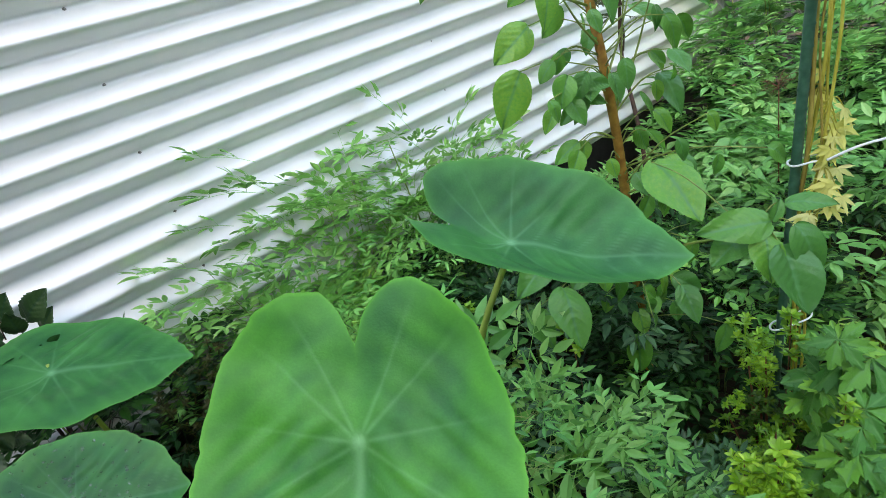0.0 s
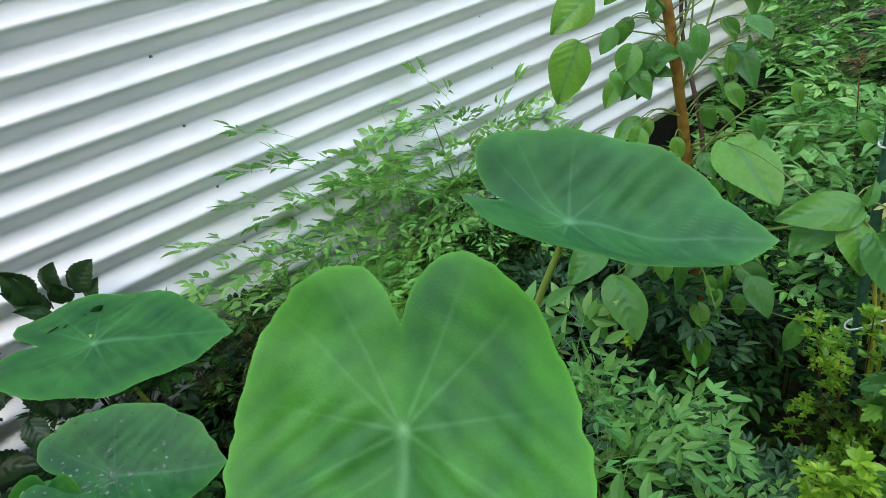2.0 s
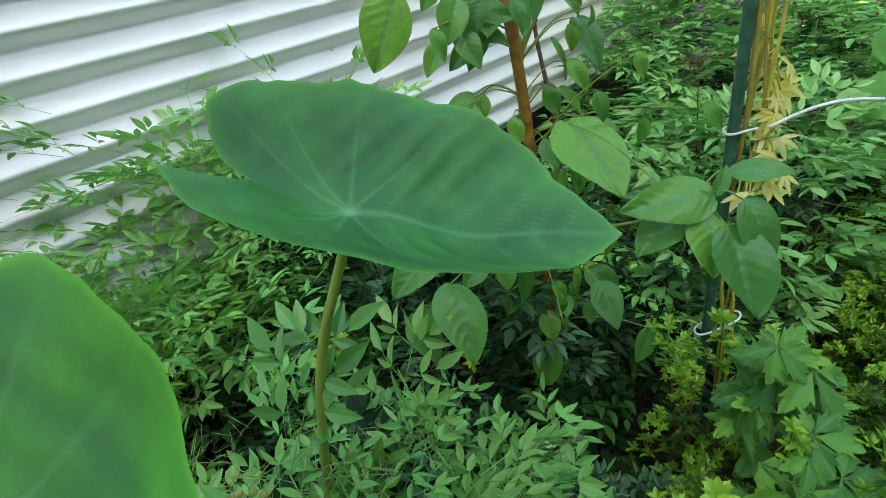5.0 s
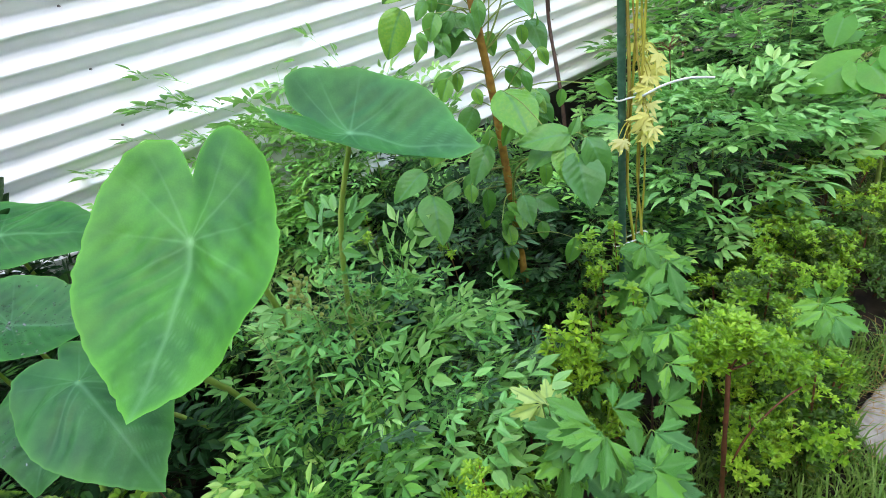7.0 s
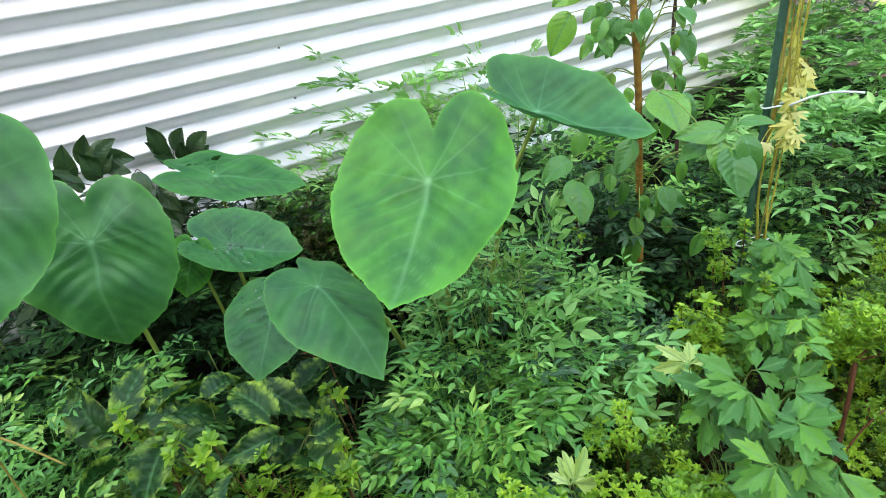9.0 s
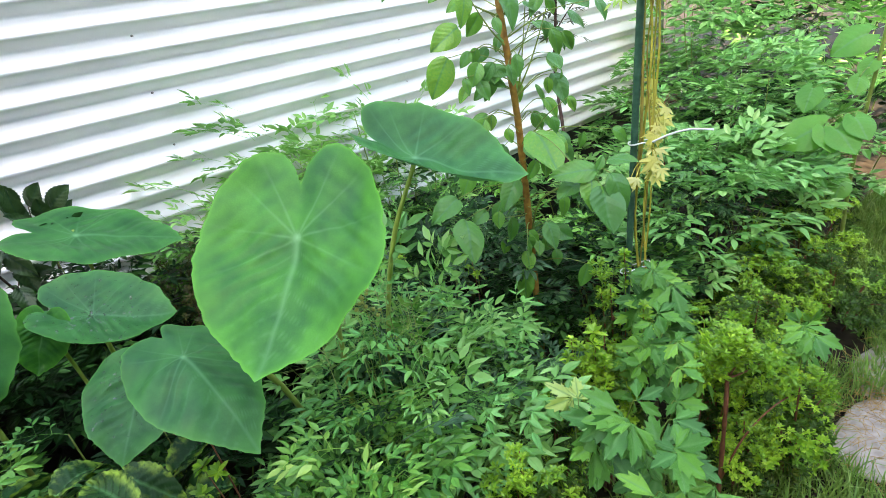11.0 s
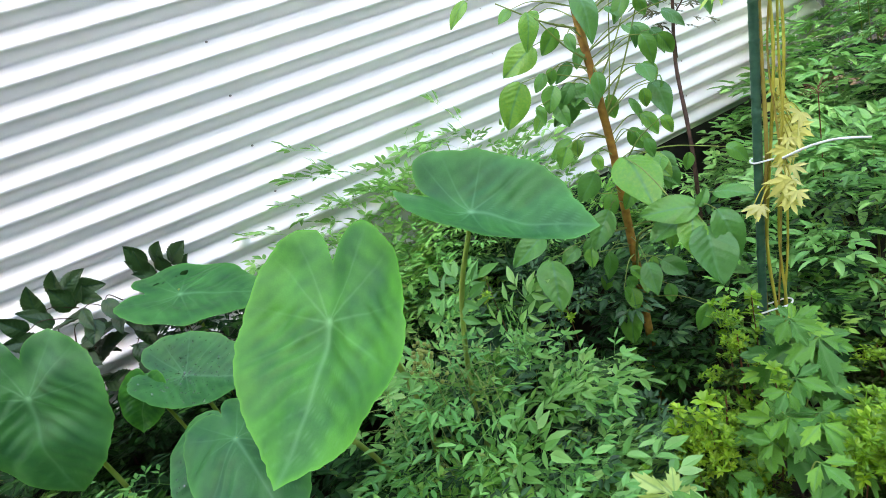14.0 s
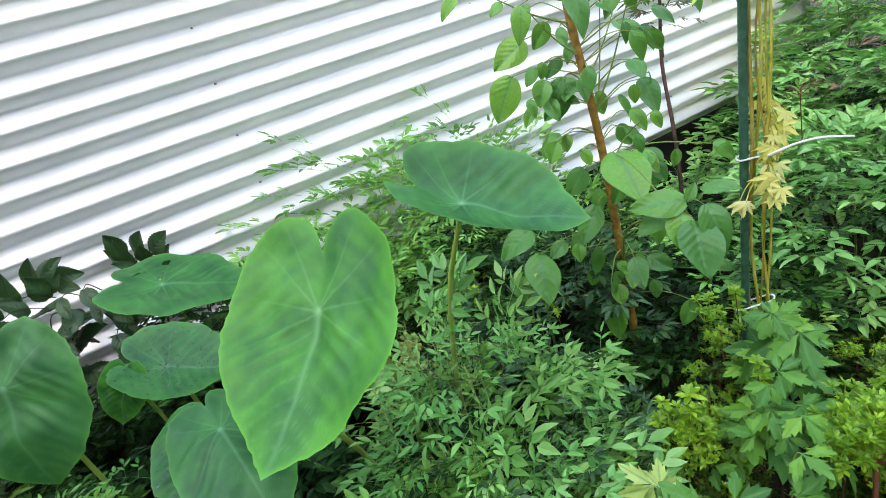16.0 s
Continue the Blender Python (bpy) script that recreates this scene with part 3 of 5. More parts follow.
taro_leaf("F", taro_a, (0.212, 0.288, 0.922), (0.188, -0.913, -0.363), (0.113, -0.347, 0.931), 0.184, M_TARO_DARK, 0.23, -0.31, 0.05, 0.20, 4, "drooping deep green leaf blade", False, 1.0, 0.70, 0.82)
tube_part("petiole", [(0.48, 0.51, GZ), (0.39, 0.47, 0.62), (0.28, 0.36, 0.86), (0.212, 0.290, 0.918)], 0.008, 0.004, M_PETIOLE, taro_a)
taro_leaf("K", taro_a, (0.148, 0.445, 0.831), (-0.568, -0.607, -0.556), (-0.355, -0.428, 0.831), 0.143, M_TARO_DARK, 0.07, 0.15, 0.03, 0.0, 9, "greyish green leaf blade wet with water beads", True, 1.0, 1.0, 0.8)
tube_part("petiole", [(0.47, 0.53, GZ), (0.32, 0.52, 0.55), (0.20, 0.48, 0.78), (0.149, 0.446, 0.827)], 0.006, 0.003, M_PETIOLE, taro_a)
taro_b = thing("taro_plant", (0.66, 0.52, GZ), "taro plant with a tilted deep green leaf", "plant", "taro plants")
taro_leaf("B", taro_b, (0.711, 0.283, 1.092), (0.587, -0.679, -0.442), (0.071, -0.5, 0.863), 0.213, M_TARO_DARK, -0.23, 0.50, 0.03, 0.055, 2, "", False, 1.0, 0.73, 0.97)
tube_part("petiole", [(0.66, 0.52, GZ), (0.650, 0.47, 0.55), (0.672, 0.38, 0.88), (0.711, 0.285, 1.087)], 0.008, 0.0045, M_PETIOLE, taro_b)
taro_c = thing("taro_plant", (0.06, 0.74, GZ), "taro clump with broad deep green leaves", "plant", "taro plants")
for who, at, tip, nrm, size, dr, fo, cu, sd, wet, slim, rear in (
    ("C", (0.169, 0.847, 1.018), (0.886, -0.349, -0.306), (0.239, -0.224, 0.945), 0.2146, -0.015, 0.044, 0.063, 3, False, 0.946, 0.975),
    ("E", (0.130, 0.630, 0.914), (0.836, -0.377, -0.399), (0.197, -0.473, 0.859), 0.1495, -0.09, 0.275, -0.27, 5, True, 0.938, 1.078),
    ("D", (-0.094, 0.575, 1.031), (-0.225, -0.246, -0.943), (-0.399, -0.860, 0.320), 0.2109, 0.215, 0.152, 0.194, 6, False, 1.064, 0.903),
    ("G", (-0.180, 0.263, 1.219), (-0.520, -0.332, -0.775), (-0.008, -0.810, 0.520), 0.199, 0.08, 0.06, 0.1, 7, False, 1.0, 1.0),
    ("H", (-0.301, 0.385, 1.013), (0.265, -0.585, -0.753), (0.045, -0.756, 0.616), 0.085, 0.08, 0.06, 0.1, 8, False, 1.0, 1.0),
):
    taro_leaf(who, taro_c, at, tip, nrm, size, M_TARO_DARK, dr, fo, 0.028, cu, sd, "", wet, 1.0, slim, rear)
    base = Vector((at[0] + (-0.4 if who in "GH" else 0.01), at[1] + (0.35 if who in "GH" else 0.10), GZ))
    end, back = Vector(at), Vector((0, 0.04, -0.03))
    tube_part("petiole", [base, base.lerp(end, 0.5) + Vector((0, 0.06, 0.02)), end + back, end - Vector(nrm) * 0.004], 0.006, 0.0035, M_PETIOLE, taro_c)

taro_leaf("L", taro_c, (0.048, 0.635, 0.918), (-0.50, -0.25, -0.82), (-0.25, -0.80, 0.54), 0.085, M_TARO_LIGHT, 0.10, 0.15, 0.03, 0.1, 10, "small pale young leaf blade", False, 1.0, 0.9, 0.9)
tube_part("petiole", [(0.06, 0.76, GZ), (0.07, 0.72, 0.60), (0.058, 0.66, 0.88), (0.048, 0.638, 0.915)], 0.005, 0.0028, M_PETIOLE, taro_c)

# ---- nandina, azalea and other shrubs ----
def shrub(name, label, category, group, centre, radii, top, count, meshes, stems, stem_mat, scale=(0.65, 1.05), flat=0.5, part_name="frond", lean=(0, 0, 0), inner=0.55, older_shade=()):
    """Stems from the soil and sprays over an uneven dome."""
    cx, cy = centre
    ob = thing(name, (cx, cy, GZ), label, category, group)
    h, r3 = top - GZ, random.Random(hash((round(cx * 1000), round(cy * 1000), count)) % 100000)
    seed = r3.uniform(0, 50)
    tips = []
    for _ in range(count):
        a, q = r3.uniform(0, 2 * math.pi), math.sqrt(r3.uniform(0, 1))
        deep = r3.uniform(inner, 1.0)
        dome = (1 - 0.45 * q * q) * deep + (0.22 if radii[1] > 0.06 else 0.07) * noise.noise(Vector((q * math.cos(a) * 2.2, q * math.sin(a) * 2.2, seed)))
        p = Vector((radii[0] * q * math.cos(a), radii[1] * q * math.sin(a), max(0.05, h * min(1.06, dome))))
        d = Vector((math.cos(a) * q + r3.uniform(-0.6, 0.6), math.sin(a) * q + r3.uniform(-0.6, 0.6), r3.uniform(-0.15, 0.75) * flat)) + Vector(lean)
        m = aim(p, d, (r3.uniform(-0.4, 0.4), r3.uniform(-0.4, 0.4), 1), r3.uniform(*scale))
        if part_name == "leaf_whorl":
            m = aim(p, (r3.uniform(-1, 1), r3.uniform(-1, 1), 0.1), d + Vector((0, -0.25, 0.8)), r3.uniform(*scale))
        # Inner sprays count as older; their darker meshes also paint the shrub's inner shade.
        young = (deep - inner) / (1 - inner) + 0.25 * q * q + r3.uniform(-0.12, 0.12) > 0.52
        part(part_name, r3.choice(meshes if young or not older_shade else older_shade), ob, m)
        tips.append(p)
    for k in range(stems):
        p = tips[k * len(tips) // stems]
        foot = Vector((p.x * 0.35, p.y * 0.35, 0))
        tube_part("stem", [foot + ob.location, foot.lerp(p, 0.55) + Vector((0, 0, 0.04)) + ob.location, p + ob.location], 0.004 if stems < 15 else 0.0018, 0.0015 if stems < 15 else 0.0008, stem_mat, ob, 8, 5)
    return ob


NAN = "mid green nandina shrub with fine divided leaves"
shrub("nandina_shrub", NAN, "shrub", "nandina shrubs", (0.62, 0.33), (0.27, 0.19), 0.79, 240, FROND_F + FROND_S[:1] + FROND_W[:2], 34, M_TWIG, (0.58, 0.92), older_shade=FROND + FROND_B + FROND_SHADE)
shrub("nandina_shrub", NAN, "shrub", "nandina shrubs", (0.39, 0.18), (0.17, 0.14), 0.69, 160, FROND + FROND_B[:1], 8, M_TWIG, (0.55, 0.9), older_shade=FROND_SHADE + FROND_B[:1] + FROND[:2])
shrub("nandina_shrub", "bluish dark nandina shrub with fine leaves", "shrub", "nandina shrubs", (0.84, 0.19), (0.14, 0.09), 0.67, 50, FROND_B, 4, M_TWIG, (0.5, 0.85))
# Leaves coloured dark to stand for the shade behind the sapling.
shrub("nandina_shrub", "nandina shrub with dark shade-coloured leaves behind the sapling", "shrub", "nandina shrubs", (1.04, 0.67), (0.41, 0.27), 0.76, 220, FROND_SHADE + FROND_B, 8, M_TWIG)
shrub("nandina_shrub", "deep green nandina shrub against the fence", "shrub", "nandina shrubs", (0.67, 0.91), (0.28, 0.22), 0.80, 170, FROND + FROND_F[:2], 6, M_TWIG, older_shade=FROND_SHADE + FROND_B)
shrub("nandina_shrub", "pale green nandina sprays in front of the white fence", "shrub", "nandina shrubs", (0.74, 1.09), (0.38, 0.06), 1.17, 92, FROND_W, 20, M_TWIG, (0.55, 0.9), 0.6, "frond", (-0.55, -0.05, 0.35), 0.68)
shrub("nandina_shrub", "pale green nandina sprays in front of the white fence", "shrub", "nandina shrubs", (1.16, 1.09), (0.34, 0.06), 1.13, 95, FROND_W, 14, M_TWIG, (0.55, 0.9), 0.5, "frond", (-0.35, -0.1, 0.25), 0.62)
shrub("nandina_shrub", "pale green nandina shrub in open light", "shrub", "nandina shrubs", (2.42, 0.52), (0.36, 0.30), 0.92, 170, FROND_S, 10, M_TWIG, (0.7, 1.1), older_shade=FROND_SHADE + FROND_B)
shrub("nandina_shrub", "light green nandina shrub beside the fence end", "shrub", "nandina shrubs", (2.95, 0.78), (0.49, 0.38), 1.16, 150, FROND_S, 8, M_TWIG, (0.8, 1.25), older_shade=FROND_SHADE + FROND_B)
shrub("nandina_shrub", "pale green nandina shrub beside the grass", "shrub", "nandina shrubs", (1.96, 0.29), (0.32, 0.22), 0.82, 150, FROND_S, 8, M_TWIG, (0.65, 1.0), older_shade=FROND_SHADE + FROND_B)
# Mostly the dark leaf copy here: shade behind the stake put into colour.
shrub("nandina_shrub", "nandina shrub with mostly dark shade-coloured leaves behind the stake", "shrub", "nandina shrubs", (1.49, 0.42), (0.28, 0.22), 0.66, 160, FROND_SHADE + FROND[:2], 8, M_TWIG, older_shade=FROND_SHADE + FROND_B)
shrub("nandina_shrub", "light green nandina sprays low before the fence", "shrub", "nandina shrubs", (0.66, 1.00), (0.22, 0.12), 0.98, 130, FROND_W + FROND_F, 5, M_TWIG, (0.55, 0.9), older_shade=FROND + FROND_SHADE[:1])
# The two darkest rows fill shaded gaps with shade-coloured leaves.
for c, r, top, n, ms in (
    ((1.05, 0.98), (0.30, 0.12), 1.00, 110, FROND_F + FROND_W[:2]), ((1.45, 1.0), (0.22, 0.12), 0.74, 90, FROND + FROND_B), ((-0.45, 1.02), (0.22, 0.10), 0.98, 60, FROND_SHADE + FROND_B), ((0.16, 1.03), (0.28, 0.10), 0.96, 110, FROND_SHADE), ((2.50, 0.34), (0.32, 0.24), 0.96, 110, FROND_S),
):
    shrub("nandina_shrub", "green nandina shrub with fine leaves near the fence", "shrub", "nandina shrubs", c, r, top, n, ms, 5, M_TWIG, (0.6, 1.0), older_shade=FROND_SHADE)
shrub("nandina_shrub", "pale green nandina in front of the shaded gap strip under the fence", "shrub", "nandina shrubs", (1.95, 0.94), (0.32, 0.12), 0.60, 60, FROND_S + FROND_W[:2], 5, M_TWIG, (0.6, 0.9), inner=0.75, older_shade=FROND_S[:2] + FROND_SHADE[:1])
shrub("nandina_shrub", "pale green nandina at the end of the shaded gap strip", "shrub", "nandina shrubs", (2.48, 0.92), (0.17, 0.13), 0.84, 50, FROND_S, 4, M_TWIG, (0.65, 1.0), older_shade=FROND_SHADE)
shrub("nandina_shrub", "slender nandina sprig with pale leaflets among the taro stalks", "shrub", "nandina shrubs", (0.02, 0.575), (0.05, 0.03), 0.89, 6, FROND_F, 3, M_TWIG, (0.5, 0.75), inner=0.85)
AZ = "low azalea shrub with yellow-green young leaves"
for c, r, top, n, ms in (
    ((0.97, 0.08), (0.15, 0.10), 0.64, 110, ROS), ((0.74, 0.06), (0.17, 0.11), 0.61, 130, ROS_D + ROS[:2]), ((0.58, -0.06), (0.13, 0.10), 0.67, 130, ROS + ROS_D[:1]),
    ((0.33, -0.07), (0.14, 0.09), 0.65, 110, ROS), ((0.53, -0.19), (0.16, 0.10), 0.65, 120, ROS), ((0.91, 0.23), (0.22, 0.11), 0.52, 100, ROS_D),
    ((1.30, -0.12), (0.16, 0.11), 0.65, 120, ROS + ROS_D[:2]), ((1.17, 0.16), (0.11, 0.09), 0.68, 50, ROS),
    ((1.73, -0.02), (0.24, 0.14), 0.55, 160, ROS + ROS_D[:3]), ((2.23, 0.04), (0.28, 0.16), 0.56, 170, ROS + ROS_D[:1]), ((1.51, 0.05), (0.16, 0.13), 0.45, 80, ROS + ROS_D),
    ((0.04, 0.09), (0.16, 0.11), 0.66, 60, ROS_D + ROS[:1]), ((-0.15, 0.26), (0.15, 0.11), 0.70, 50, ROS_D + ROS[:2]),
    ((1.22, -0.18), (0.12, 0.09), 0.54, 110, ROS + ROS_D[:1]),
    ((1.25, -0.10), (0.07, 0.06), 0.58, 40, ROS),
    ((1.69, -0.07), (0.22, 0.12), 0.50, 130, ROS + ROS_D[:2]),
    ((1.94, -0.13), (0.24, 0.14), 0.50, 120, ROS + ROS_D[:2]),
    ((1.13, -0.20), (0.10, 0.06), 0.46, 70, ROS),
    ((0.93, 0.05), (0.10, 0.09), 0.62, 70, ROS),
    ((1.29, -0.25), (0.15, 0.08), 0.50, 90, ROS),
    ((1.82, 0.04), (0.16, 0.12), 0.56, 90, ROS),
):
    # inner whorls get the dark leaves, so the shrub's own shade is coloured in
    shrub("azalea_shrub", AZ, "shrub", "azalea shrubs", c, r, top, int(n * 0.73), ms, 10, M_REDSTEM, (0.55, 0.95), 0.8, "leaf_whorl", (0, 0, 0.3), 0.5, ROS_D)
for c, r, top, n in (((-0.13, 0.32), (0.05, 0.05), 0.82, 4), ((0.0, 0.22), (0.08, 0.05), 0.80, 5), ((0.14, 0.17), (0.10, 0.06), 0.74, 6), ((-0.22, 0.30), (0.08, 0.06), 0.76, 6), ((0.25, 0.02), (0.10, 0.06), 0.66, 14)):
    shrub("azalea_shrub", "small azalea shoots with bright young leaf whorls", "shrub", "azalea shrubs", c, r, top, n, ROS, 5, M_REDSTEM, (0.6, 0.9), 0.8, "leaf_whorl", (0, 0, 0.3), 0.82)
shrub("boxwood_shrub", "dull dark small-leaved shrub below the taro", "shrub", "", (0.36, 0.96), (0.17, 0.14), 0.90, 270, ROS_M, 8, M_DARKBARK, (0.8, 1.3), 0.7, "leaf_whorl", (0, 0, 0.3), 0.6)
# Next three shrubs: shade on the far side and below the taro is leaf colour.
shrub("nandina_shrub", "nandina shrub with dark shade-coloured leaves on the far side", "shrub", "nandina shrubs", (-0.62, 0.90), (0.34, 0.24), 1.04, 130, FROND_SHADE, 6, M_TWIG)
shrub("nandina_shrub", "nandina shrub coloured dark for the shade of the taro", "shrub", "nandina shrubs", (-0.11, 0.87), (0.32, 0.17), 0.85, 130, FROND_SHADE, 6, M_TWIG)
shrub("nandina_shrub", "nandina shrub coloured dark for the shade of the taro", "shrub", "nandina shrubs", (0.16, 0.57), (0.22, 0.15), 0.66, 80, FROND_SHADE, 6, M_TWIG)
shrub("nandina_shrub", "light green nandina shrub with small narrow leaves", "shrub", "nandina shrubs", (-0.30, 0.62), (0.22, 0.22), 0.80, 170, FROND + FROND_F, 6, M_TWIG, (0.5, 0.8), older_shade=FROND_SHADE + FROND)
shrub("nandina_shrub", "light green nandina shrub with small narrow leaves", "shrub", "nandina shrubs", (-0.31, 0.36), (0.17, 0.15), 0.80, 150, FROND_F + FROND[:2], 6, M_TWIG, (0.45, 0.7), older_shade=FROND_SHADE + FROND)


def leafy_clump(name, label, foot, spread, heights, count, meshes, size, mat, tilt=0.25):
    """Stalked leaves that rise from one foot and spread out."""
    ob = thing(name, (*foot, GZ), label, "plant")
    for _ in range(count):
        a, q = U(0, 6.28), U(0.25, 1.0)
        b = Vector((foot[0] + spread[0] * q * math.cos(a), foot[1] + spread[1] * q * math.sin(a), U(*heights)))
        d = Vector((math.cos(a) + U(-0.4, 0.4), math.sin(a) + U(-0.4, 0.4) - 0.25, U(-0.5, tilt)))
        part("leaf", rng.choice(meshes), ob, aim(b - ob.location, d, (U(-0.3, 0.3), U(-0.6, 0.1), 1), size * U(0.75, 1.15)))
        f = Vector((foot[0] + 0.75 * (b.x - foot[0]), foot[1] + 0.75 * (b.y - foot[1]) + 0.01, b.z - U(0.03, 0.06)))
        tube_part("stalk", [f, f.lerp(b, 0.6) + Vector((0, 0, 0.008)), b], 0.002, 0.0012, mat, ob, 6, 5)
        if _ % 4 == 0:
            tube_part("stem", [(foot[0], foot[1], GZ), (0.5 * (foot[0] + f.x), 0.5 * (foot[1] + f.y), 0.4 * GZ + 0.6 * f.z), f], 0.005, 0.002, mat, ob, 10, 6)
    return ob


leafy_clump("mottled_leaf_plant", "low plant with dark green yellow-mottled broad leaves", (0.0, 0.33), (0.20, 0.15), (0.52, 0.66), 8, VARI, 0.12, M_TWIG)
leafy_clump("mottled_leaf_plant", "low plant with dark green yellow-mottled broad leaves", (0.16, 0.14), (0.17, 0.12), (0.50, 0.62), 10, VARI, 0.115, M_TWIG)
leafy_clump("hydrangea_bush", "dark green hydrangea bush with serrated leaves by the fence", (-0.22, 1.06), (0.2, 0.08), (0.62, 1.02), 30, HYD, 0.115, M_DARKBARK, 0.6)


def berry_spray(at):
    ob = thing("berry_spray", at, "upright spray of unripe yellow-green nandina berries", "berries")
    bm = bmesh.new()
    bmesh.ops.create_icosphere(bm, subdivisions=2, radius=0.0042)
    me = bpy.data.meshes.new("berry")
    bm.to_mesh(me)
    bm.free()
    me.materials.append(M_BERRY)
    me.polygons.foreach_set("use_smooth", [True] * len(me.polygons))
    g = Geo()
    tube(g, [Vector((0, 0, -0.25)), Vector((0.01, 0, -0.1)), Vector((0, 0, 0.05))], 0.0016, 0.0008, 5)
    for k in range(34):
        z, a = U(-0.03, 0.055), U(0, 6.28)
        r = 0.032 * (1 - z / 0.09)
        p = Vector((r * math.cos(a) * U(0.4, 1), r * math.sin(a) * U(0.4, 1), z))
        tube(g, [Vector((0, 0, z - 0.012)), p], 0.0005, 0.0004, 3)
        part("berry", me, ob, Matrix.Translation(p))
    part("stalk", g.mesh("stalk", M_TWIG), ob)


berry_spray((0.545, 0.321, 0.836))


def leafy(ob, rows, meshes, stalk_from=None, stalk_mat=None, up=(0, -0.3, 1), wide=1.0, r=0.0012, loose=0.35):
    """Sets leaves from base to tip, each with its stalk."""
    for bx, by, bz, tx, ty, tz in rows:
        b, t = Vector((bx, by, bz)), Vector((tx, ty, tz))
        n = Vector(up) + Vector((U(-loose, loose), U(-loose, loose), U(-0.2, 0.2)))
        part("leaf", rng.choice(meshes), ob, aim(b - ob.location, t - b, n, (t - b).length * wide))
        if stalk_from:
            a = Vector(stalk_from(b))
            tube_part("stalk", [a, a.lerp(b, 0.6) + Vector((0, 0, 0.015)), b], 0.0014, r * 0.75, stalk_mat, ob, 8, 5)


MOTTLED_LEAVES = [
    (-0.146, 0.408, 0.765, -0.116, 0.480, 0.819),
    (-0.085, 0.382, 0.765, -0.001, 0.436, 0.778),
    (-0.078, 0.357, 0.765, 0.008, 0.371, 0.716),
    (-0.079, 0.359, 0.765, -0.132, 0.398, 0.787),
    (-0.186, 0.436, 0.735, -0.242, 0.496, 0.804),
    (-0.081, 0.346, 0.735, -0.045, 0.279, 0.705),
    (-0.102, 0.323, 0.735, -0.148, 0.255, 0.727),
    (0.065, 0.233, 0.765, 0.038, 0.295, 0.801),
    (0.061, 0.218, 0.735, 0.006, 0.183, 0.760),
    (0.073, 0.307, 0.765, 0.111, 0.241, 0.745),
    (-0.182, 0.330, 0.735, -0.231, 0.287, 0.770),
    (-0.013, 0.177, 0.735, -0.043, 0.128, 0.746),
    (0.044, 0.118, 0.735, 0.090, 0.140, 0.714),
    (-0.009, 0.360, 0.765, 0.048, 0.403, 0.771),
    (-0.214, 0.544, 0.765, -0.252, 0.595, 0.819),
    (0.116, 0.171, 0.735, 0.172, 0.193, 0.720),
    (-0.059, 0.215, 0.735, -0.091, 0.171, 0.753),
]
ROS_Y = variants(lambda: rosette_mesh("leaf_whorl", M_AZ, 12, 0.026, 1.1), 3)


def azalea_shoot(at, count, size):
    """An upright shoot with whorls of young leaves towards its tip."""
    ob = thing("azalea_shoot", (at[0] + 0.02, at[1] + 0.03, GZ), "upright azalea shoot with bright young leaf whorls", "shoot", "azalea shoots")
    tip = Vector(at) - ob.location
    g = tube(Geo(), spline([(0, 0, 0), tip * 0.6 + Vector((0.012, 0, 0)), tip], 10), 0.0018, 0.001, 5)
    part("stem", g.mesh("stem", M_REDSTEM), ob)
    for k in range(count):
        p = tip - Vector((0, 0, 0.022 * k)) + Vector((U(-0.018, 0.018), U(-0.018, 0.012), 0)) * (k > 0)
        part("leaf_whorl", rng.choice(ROS_Y), ob, aim(p, (U(-1, 1), U(-1, 1), 0.1), (U(-0.35, 0.35), U(-0.6, 0.1), 1), size * U(0.8, 1.1)))


for at, count, size in (
    ((-0.143, 0.385, 0.80), 5, 0.9), ((-0.072, 0.265, 0.78), 3, 1.0), ((-0.027, 0.224, 0.78), 3, 1.0), ((0.17, 0.276, 0.73), 3, 0.9), ((0.148, 0.165, 0.70), 4, 0.9), ((0.094, 0.147, 0.69), 3, 0.9), ((0.03, 0.19, 0.74), 2, 0.8),
    ((0.834, 0.603, 0.80), 4, 0.9), ((0.944, 0.444, 0.75), 4, 0.8), ((1.167, 0.125, 0.73), 5, 0.9), ((1.054, 0.007, 0.68), 4, 0.9), ((1.127, -0.154, 0.64), 5, 1.0), ((1.09, -0.12, 0.62), 4, 1.0), ((0.93, 0.052, 0.66), 5, 1.0), ((0.90, 0.09, 0.64), 4, 0.9),
):
    azalea_shoot(at, count, size)


old_azalea = thing("azalea_shrub", (1.035, -0.19, GZ), "old azalea with a bare forked red-brown stem", "shrub", "azalea shrubs")
tube_part("trunk", [(1.035, -0.19, GZ - 0.02), (1.040, -0.187, 0.40), (1.052, -0.182, 0.50), (1.072, -0.172, 0.555)], 0.005, 0.0042, M_REDSTEM, old_azalea, 16, 8, "bare red-brown trunk", 0.3)
